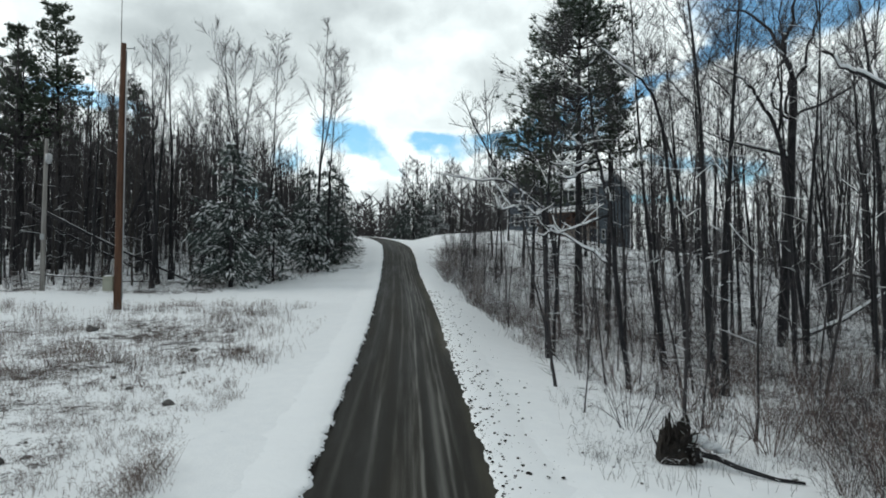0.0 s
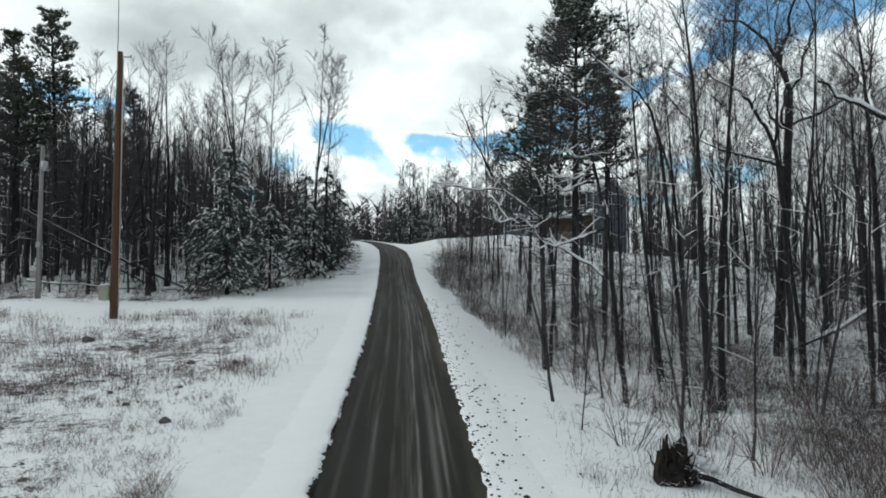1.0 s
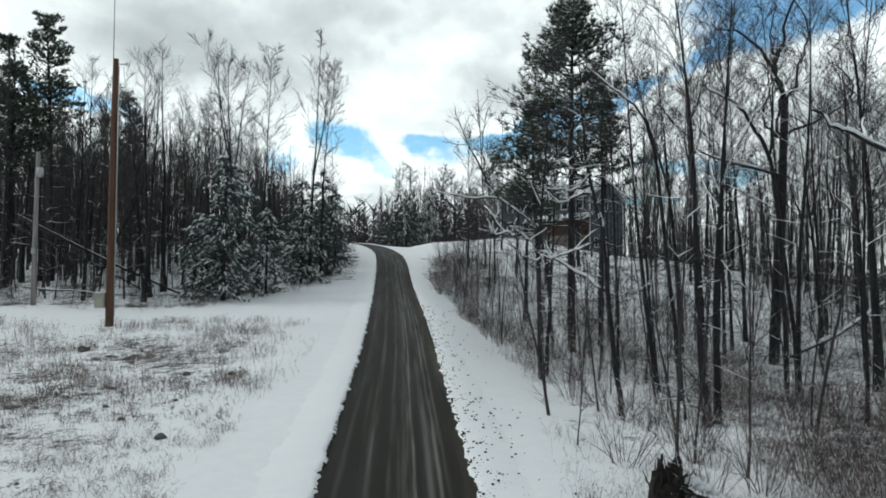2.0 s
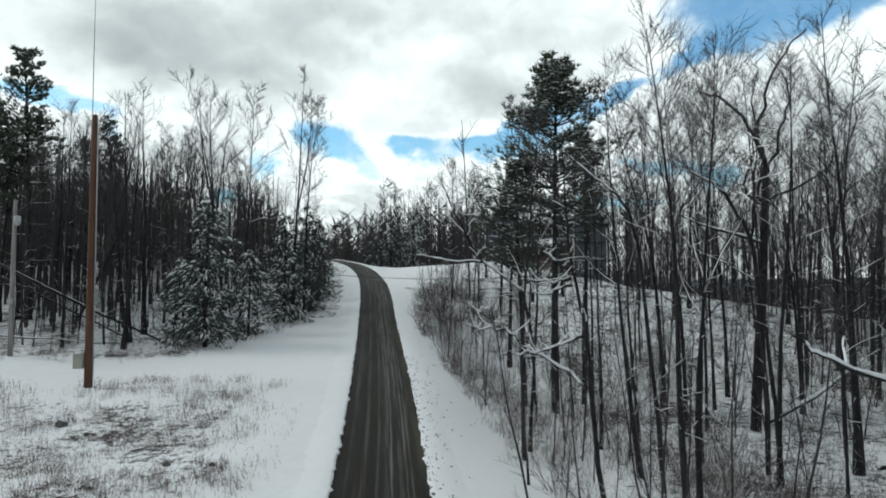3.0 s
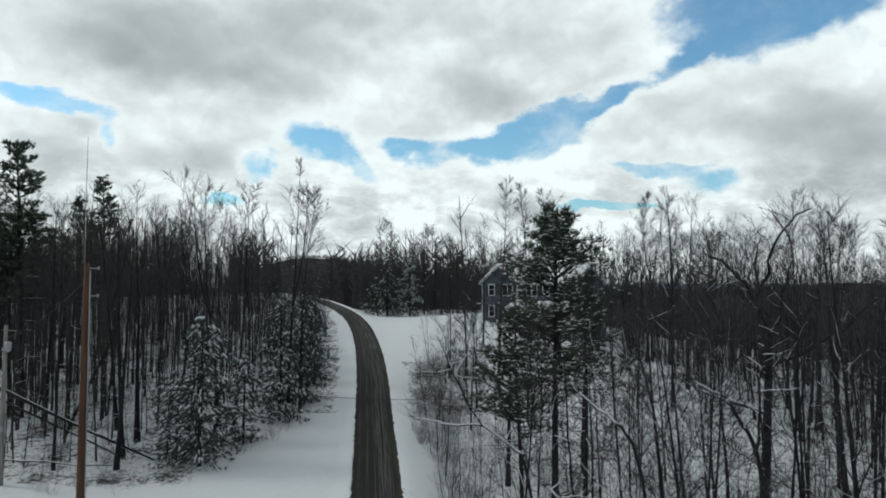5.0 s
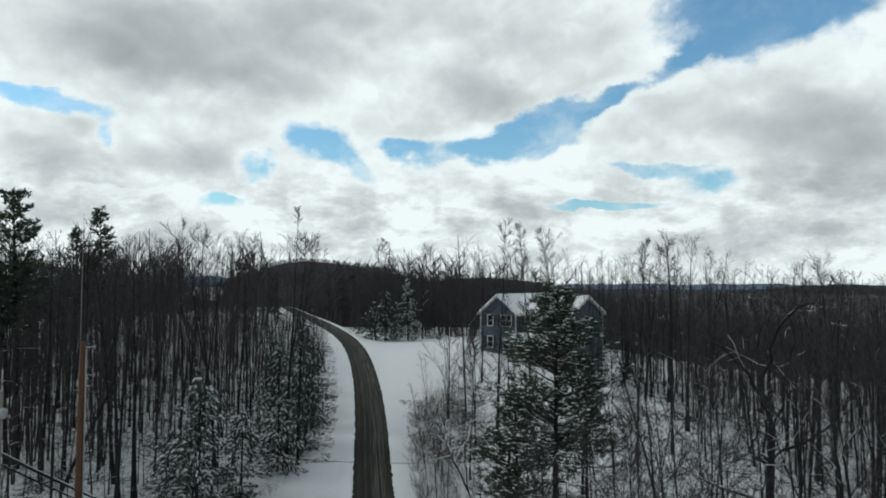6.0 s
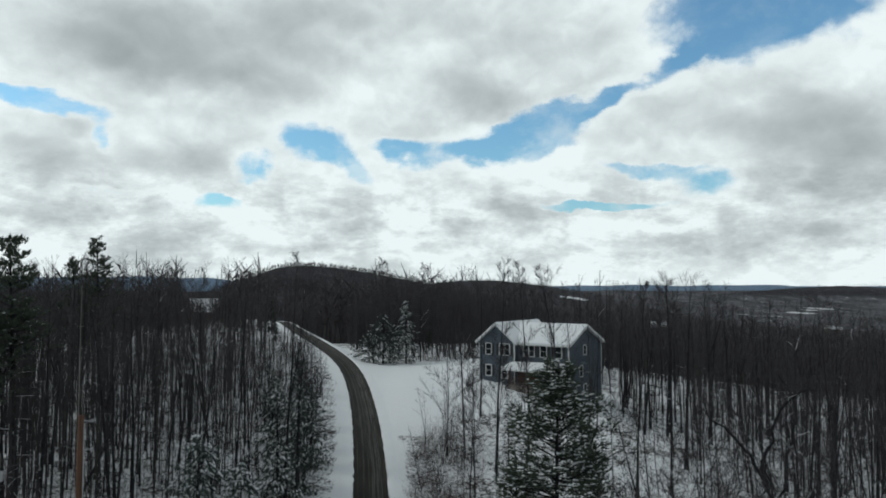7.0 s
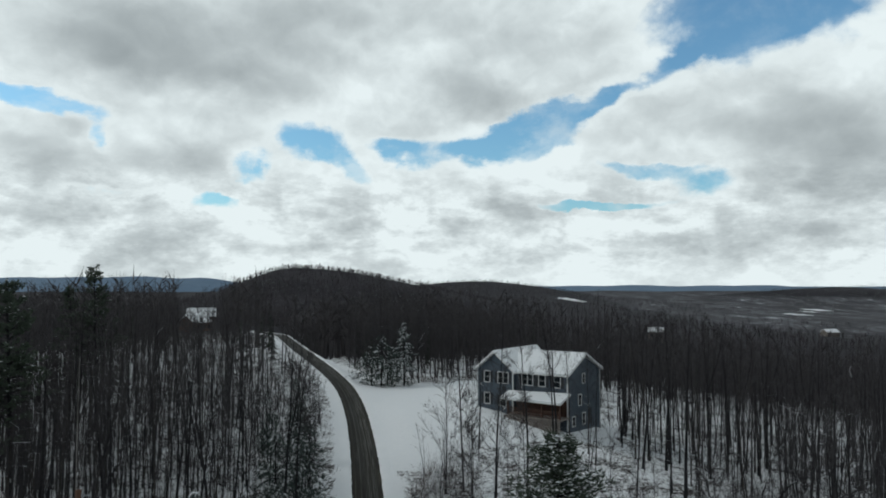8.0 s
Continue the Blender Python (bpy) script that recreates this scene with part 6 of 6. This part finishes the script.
def rock(x, y, r, label):
    bm = bmesh.new()
    bmesh.ops.create_icosphere(bm, subdivisions=3, radius=1.0)
    for v in bm.verts:
        n = noise.noise(v.co * 1.6 + Vector((x, y, 0))) * 0.35 + noise.noise(v.co * 5) * 0.08
        v.co = Vector((v.co.x * r, v.co.y * r * 0.8, v.co.z * r * 0.65)) * (1 + n)
    me = bpy.data.meshes.new("rock")
    bm.to_mesh(me)
    bm.free()
    me.materials.append(ROCK)
    ob = new("rock", me)
    ob.matrix_basis = on_land(x, y, 0, 1, -r * 0.25)
    return tagged(ob, label, "rock", "rocks of the field")


for x, y, r in ((-6.5, 16.6, 0.14), (-14.8, 29.4, 0.24), (-8.3, 18.5, 0.08), (-9.3, 19.8, 0.08), (-7.9, 12.4, 0.15), (-7.6, 20.5, 0.07), (-8.6, 24.2, 0.14), (-7.0, 24.0, 0.12)):
    rock(x, y, r, "small dark rock showing through the snow" if r < 0.2 else "dark rock half buried in the snow")


# ------------------------------------------------------------ the house
def window(parent, m, w, h, double=False, shutters=True):
    """A sash window at the wall's face: m's y points into the wall."""
    s = Soup()
    for lo, hi in (((-w / 2 - 0.09, -0.05, -h / 2 - 0.09), (-w / 2, 0.03, h / 2 + 0.09)), ((w / 2, -0.05, -h / 2 - 0.09), (w / 2 + 0.09, 0.03, h / 2 + 0.09)),
                   ((-w / 2, -0.05, h / 2), (w / 2, 0.03, h / 2 + 0.12)), ((-w / 2, -0.08, -h / 2 - 0.10), (w / 2, 0.03, -h / 2))):
        s.box(lo, hi, m)
    win = part("window", s, TRIM, parent, "white-framed sash window", False)
    cols = 2 if double else 1
    for c in range(cols):
        x0, x1 = -w / 2 + w * c / cols, -w / 2 + w * (c + 1) / cols
        for z0, z1 in ((-h / 2, 0), (0, h / 2)):
            s = Soup()
            s.box((x0 + 0.03, -0.012, z0 + 0.03), (x1 - 0.03, -0.004, z1 - 0.03), m)
            part("pane", s, GLASS, win, "", False)
        s = Soup()
        s.box((x0, -0.022, -0.018), (x1, 0.0, 0.018), m)
        part("sash_bar", s, TRIM, win, "", False)
    if double:
        s = Soup()
        s.box((-0.05, -0.045, -h / 2), (0.05, 0.0, h / 2), m)
        part("mullion", s, TRIM, win, "", False)
    if shutters:
        for sg in (-1, 1):
            s = Soup()
            a, b = sorted((sg * (w / 2 + 0.12), sg * (w / 2 + 0.50)))
            s.box((a, -0.045, -h / 2 - 0.05), (b, 0.0, h / 2 + 0.05), m)
            part("shutter", s, SHUTTER, parent, "dark louvred shutter", False)


def prism(soup, outline, y0, y1):
    """An upright outline in x and z drawn out along y."""
    i, n = len(soup.v), len(outline)
    for y in (y0, y1):
        soup.v += [Vector((x, y, z)) for x, z in outline]
    soup.f.append(tuple(i + k for k in range(n)))
    soup.f.append(tuple(i + n + k for k in reversed(range(n))))
    for k in range(n):
        b = (k + 1) % n
        soup.f.append((i + k, i + n + k, i + n + b, i + b))


def turned(soup, fn):
    soup.v = [fn(q) for q in soup.v]
    return soup


HL, HD, WING = 12.7, 9.5, 5.4
Z_EAVE, Z_RIDGE, W_RIDGE = 6.4, 8.5, 8.7
house = thing("house", pose(9.2, 93.7, 8.4, 0, 0, -39.4), "slate-blue clapboard house with a snowy roof and porch", "house")
s = Soup()
prism(s, [(0, -4.0), (WING, -4.0), (WING, Z_EAVE), (WING / 2, W_RIDGE - 0.12), (0, Z_EAVE)], -0.8, HD + 0.4)
part("wing_wall", s, SIDING, house, "", False)
s = Soup()
prism(s, [(0, -4.0), (HD, -4.0), (HD, Z_EAVE), (HD / 2, Z_RIDGE - 0.12), (0, Z_EAVE)], WING + 0.01, HL)
turned(s, lambda q: Vector((q.y, q.x, q.z)))
part("main_wall", s, SIDING, house, "", False)
# lapped boards as thin courses on the walls that face the road
s = Soup()
for k in range(62):
    z = -0.4 + k * 0.15
    half = WING / 2 if z < Z_EAVE else max(0.05, WING / 2 * (W_RIDGE - 0.15 - z) / (W_RIDGE - 0.15 - Z_EAVE))
    if z < W_RIDGE - 0.4:
        s.box((WING / 2 - half, -0.825, z), (WING / 2 + half, -0.803, z + 0.05))
    halfd = HD / 2 if z < Z_EAVE else max(0.05, HD / 2 * (Z_RIDGE - 0.15 - z) / (Z_RIDGE - 0.15 - Z_EAVE))
    if z < Z_RIDGE - 0.4:
        s.box((HL + 0.003, HD / 2 - halfd, z), (HL + 0.025, HD / 2 + halfd, z + 0.05))
    if z < Z_EAVE - 0.1:
        s.box((WING + 0.02, -0.024, z), (HL - 0.02, -0.003, z + 0.05))
part("clapboard", s, SIDING, house, "", False)


def slab(soup, a, b, c, d, up):
    """A sloping slab between four points, thickened upward."""
    i = len(soup.v)
    soup.v += [Vector(q) for q in (a, b, c, d)] + [Vector(q) + Vector((0, 0, up)) for q in (a, b, c, d)]
    soup.f += [(i, i + 3, i + 2, i + 1), (i + 4, i + 5, i + 6, i + 7), (i, i + 1, i + 5, i + 4), (i + 1, i + 2, i + 6, i + 5), (i + 2, i + 3, i + 7, i + 6), (i + 3, i, i + 4, i + 7)]


OV = 0.40
roof, lid = Soup(), Soup()
for soup, lift, th, o in ((roof, 0.0, 0.16, OV), (lid, 0.165, 0.20, OV - 0.03)):
    e = Z_EAVE - 0.2 + lift
    for x0, x1 in ((-o, WING / 2), (WING + o, WING / 2)):
        slab(soup, (x0, -0.8 - o, e), (x1, -0.8 - o, W_RIDGE + lift), (x1, HD + 0.4 + o, W_RIDGE + lift), (x0, HD + 0.4 + o, e), th)
    for y0, y1 in ((-o, HD / 2), (HD + o, HD / 2)):
        slab(soup, (WING / 2 + 0.6, y0, e + 0.01), (HL + o, y0, e + 0.01), (HL + o, y1, Z_RIDGE + lift + 0.01), (WING / 2 + 0.6, y1, Z_RIDGE + lift + 0.01), th)
part("roof", roof, TRIM, house, "white-edged pitched roof", False)
part("roof_snow", lid, SNOW, house, "smooth snow covering the roof", False)
for x, y in ((0.0, -0.80), (WING, -0.80), (HL, 0.0), (HL, HD)):
    s = Soup()
    s.box((x - 0.09, y - 0.04 if y <= 0 else y - 0.05, -0.4), (x + 0.05, y + 0.09, Z_EAVE - 0.1))
    part("corner_board", s, TRIM, house, "", False)


def facing(x, z, y=0.0):
    return Matrix.Translation((x, y, z))


for x, z, w, h, dbl in ((1.5, 5.55, 0.8, 1.35, False), (3.95, 5.55, 1.5, 1.35, True), (1.5, 2.75, 0.8, 1.35, False), (3.95, 2.60, 0.85, 1.35, False)):
    window(house, facing(x, z, -0.825), w, h, dbl)
for x, z, w, h, dbl in ((7.1, 5.50, 1.5, 1.35, True), (9.2, 5.50, 0.85, 1.35, False), (11.3, 5.50, 0.85, 1.35, False)):
    window(house, facing(x, z, -0.024), w, h, dbl)
for y, z, w, h in ((3.4, 3.0, 0.75, 1.3), (4.5, 5.6, 0.7, 1.1), (1.6, 0.55, 0.75, 1.1), (4.5, 0.55, 0.75, 1.35)):
    window(house, Matrix.Translation((HL + 0.027, y, z)) @ pose(0, 0, 0, 0, 0, 90), w, h, False, False)
s = Soup()
s.box((HL + 0.003, 5.9, -0.4), (HL + 0.06, 6.8, 1.65))
part("basement_door", s, SHUTTER, house, "dark basement door", False)
s = Soup()
s.box((WING + 1.0, -0.06, 1.6), (WING + 1.95, -0.003, 3.6))
part("front_door", s, PORCHWOOD, house, "dark front door", False)

# porch in the angle between wing and main block
s = Soup()
s.box((WING + 0.05, -2.5, 1.15), (HL + 0.3, -0.03, 1.33))
part("porch_deck", s, DECKWOOD, house, "weathered porch deck", False)
for k in range(46):
    s = Soup()
    x = WING + 0.1 + k * 0.162
    s.box((x, -2.5, -0.7), (x + 0.11, -2.46, 1.14))
    part("skirt_board", s, DECKWOOD, house, "", False)
for x in (WING + 0.2, WING + 2.6, WING + 5.0, HL + 0.15):
    s = Soup()
    s.box((x - 0.07, -2.45, 1.33), (x + 0.07, -2.31, 3.25))
    part("porch_post", s, PORCHWOOD, house, "brown porch post", False)
for z in (1.5, 2.2):
    s = Soup()
    s.box((WING + 0.2, -2.41, z), (HL + 0.15, -2.35, z + 0.08))
    part("porch_rail", s, PORCHWOOD, house, "brown porch rail", False)
for k in range(50):
    s = Soup()
    x = WING + 0.3 + k * 0.146
    s.box((x, -2.40, 1.58), (x + 0.04, -2.36, 2.2))
    part("baluster", s, PORCHWOOD, house, "", False)
s = Soup()
s.box((WING + 0.05, -0.062, 1.33), (HL - 0.1, -0.026, 3.6))
part("porch_wall", s, PORCHWOOD, house, "brown-stained porch wall", False)
s = Soup()
slab(s, (WING - 0.6, -2.85, 3.15), (HL + 0.5, -2.85, 3.15), (HL + 0.5, -0.03, 3.95), (WING - 0.6, -0.85, 3.75), 0.12)
part("porch_roof", s, TRIM, house, "white-edged porch roof", False)
s = Soup()
slab(s, (WING - 0.57, -2.82, 3.275), (HL + 0.47, -2.82, 3.275), (HL + 0.47, -0.04, 4.075), (WING - 0.57, -0.86, 3.875), 0.2)
part("porch_snow", s, SNOW, house, "snow covering the porch roof", False)
for k in range(6):
    s = Soup()
    s.box((WING - 0.3 - 0.28 * k, -2.4, 1.0 - 0.19 * k), (WING - 0.02 - 0.28 * k, -1.3, 1.15 - 0.19 * k))
    part("porch_step", s, DECKWOOD, house, "", False)
s = Soup()
s.tube([Vector((WING - 0.05, -2.42, 2.1)), Vector((WING - 1.6, -2.42, 1.05))], [0.05, 0.05], 6)
part("stair_rail", s, TRIM, house, "white stair rail", False)
s = Soup()
s.box((-1.5, 3.0, -1.0), (-0.02, 6.0, 3.2))
part("side_bay", s, TRIM, house, "white side bay", False)
s = Soup()
s.box((-1.6, 2.9, 3.204), (-0.03, 6.1, 3.42))
part("bay_snow", s, SNOW, house, "", False)


def far_house(x, y, w, d, h, turn, wall, label, z=None):
    ob = thing("far_house", pose(x, y, land(x, y) if z is None else z, 0, 0, turn), label, "house")
    s = Soup()
    prism(s, [(-d / 2, -3), (d / 2, -3), (d / 2, h), (0, h + d * 0.32), (-d / 2, h)], -w / 2, w / 2)
    turned(s, lambda q: Vector((q.y, q.x, q.z)))
    part("wall", s, wall, ob, "", False)
    s = Soup()
    for sg in (-1, 1):
        slab(s, (-w / 2 - 0.4, sg * (d / 2 + 0.5), h - 0.2), (w / 2 + 0.4, sg * (d / 2 + 0.5), h - 0.2), (w / 2 + 0.4, 0, h + d * 0.32 + 0.1), (-w / 2 - 0.4, 0, h + d * 0.32 + 0.1), 0.3)
    part("roof", s, SNOW, ob, "snow-covered roof", False)
    for k in range(3):
        s = Soup()
        xx = -w / 2 + w * (k + 0.7) / 3.4
        s.box((xx, -d / 2 - 0.05, 1.0), (xx + 1.1, -d / 2 - 0.01, 2.3))
        part("window", s, GLASS, ob, "", False)
    return ob


far_house(150, 420, 9, 7, 4, -20, DECKWOOD, "far house with a snowy roof in the woods")
far_house(-77, 262, 9.5, 8, 5.0, 15, PORCHWOOD, "brown house with a snowy roof beyond the road")
far_house(-72, 238, 8, 7, 3.2, 60, PORCHWOOD, "low brown outbuilding with a snowy roof")
far_house(470, 760, 16, 10, 5, 10, DECKWOOD, "far barn with a snowy roof")
for x, y, rx_, ry_ in ((331, 1400, 26, 46), (760, 1330, 20, 40), (900, 1500, 26, 40), (845, 1440, 14, 30)):
    s = Soup()
    rng = random.Random(int(x))
    s.v.append(Vector((x, y, land(x, y) + 2.0)))
    for k in range(28):
        a = 2 * math.pi * k / 28
        j = rng.uniform(0.45, 1.25)
        px, py = x + rx_ * j * math.cos(a), y + ry_ * j * math.sin(a)
        s.v.append(Vector((px, py, land(px, py) + 1.5)))
    s.f = [(0, 1 + k, 1 + (k + 1) % 28) for k in range(28)]
    solid("snow_field", s, SNOW, Matrix(), "far open field white with snow", "field", kind="structure")
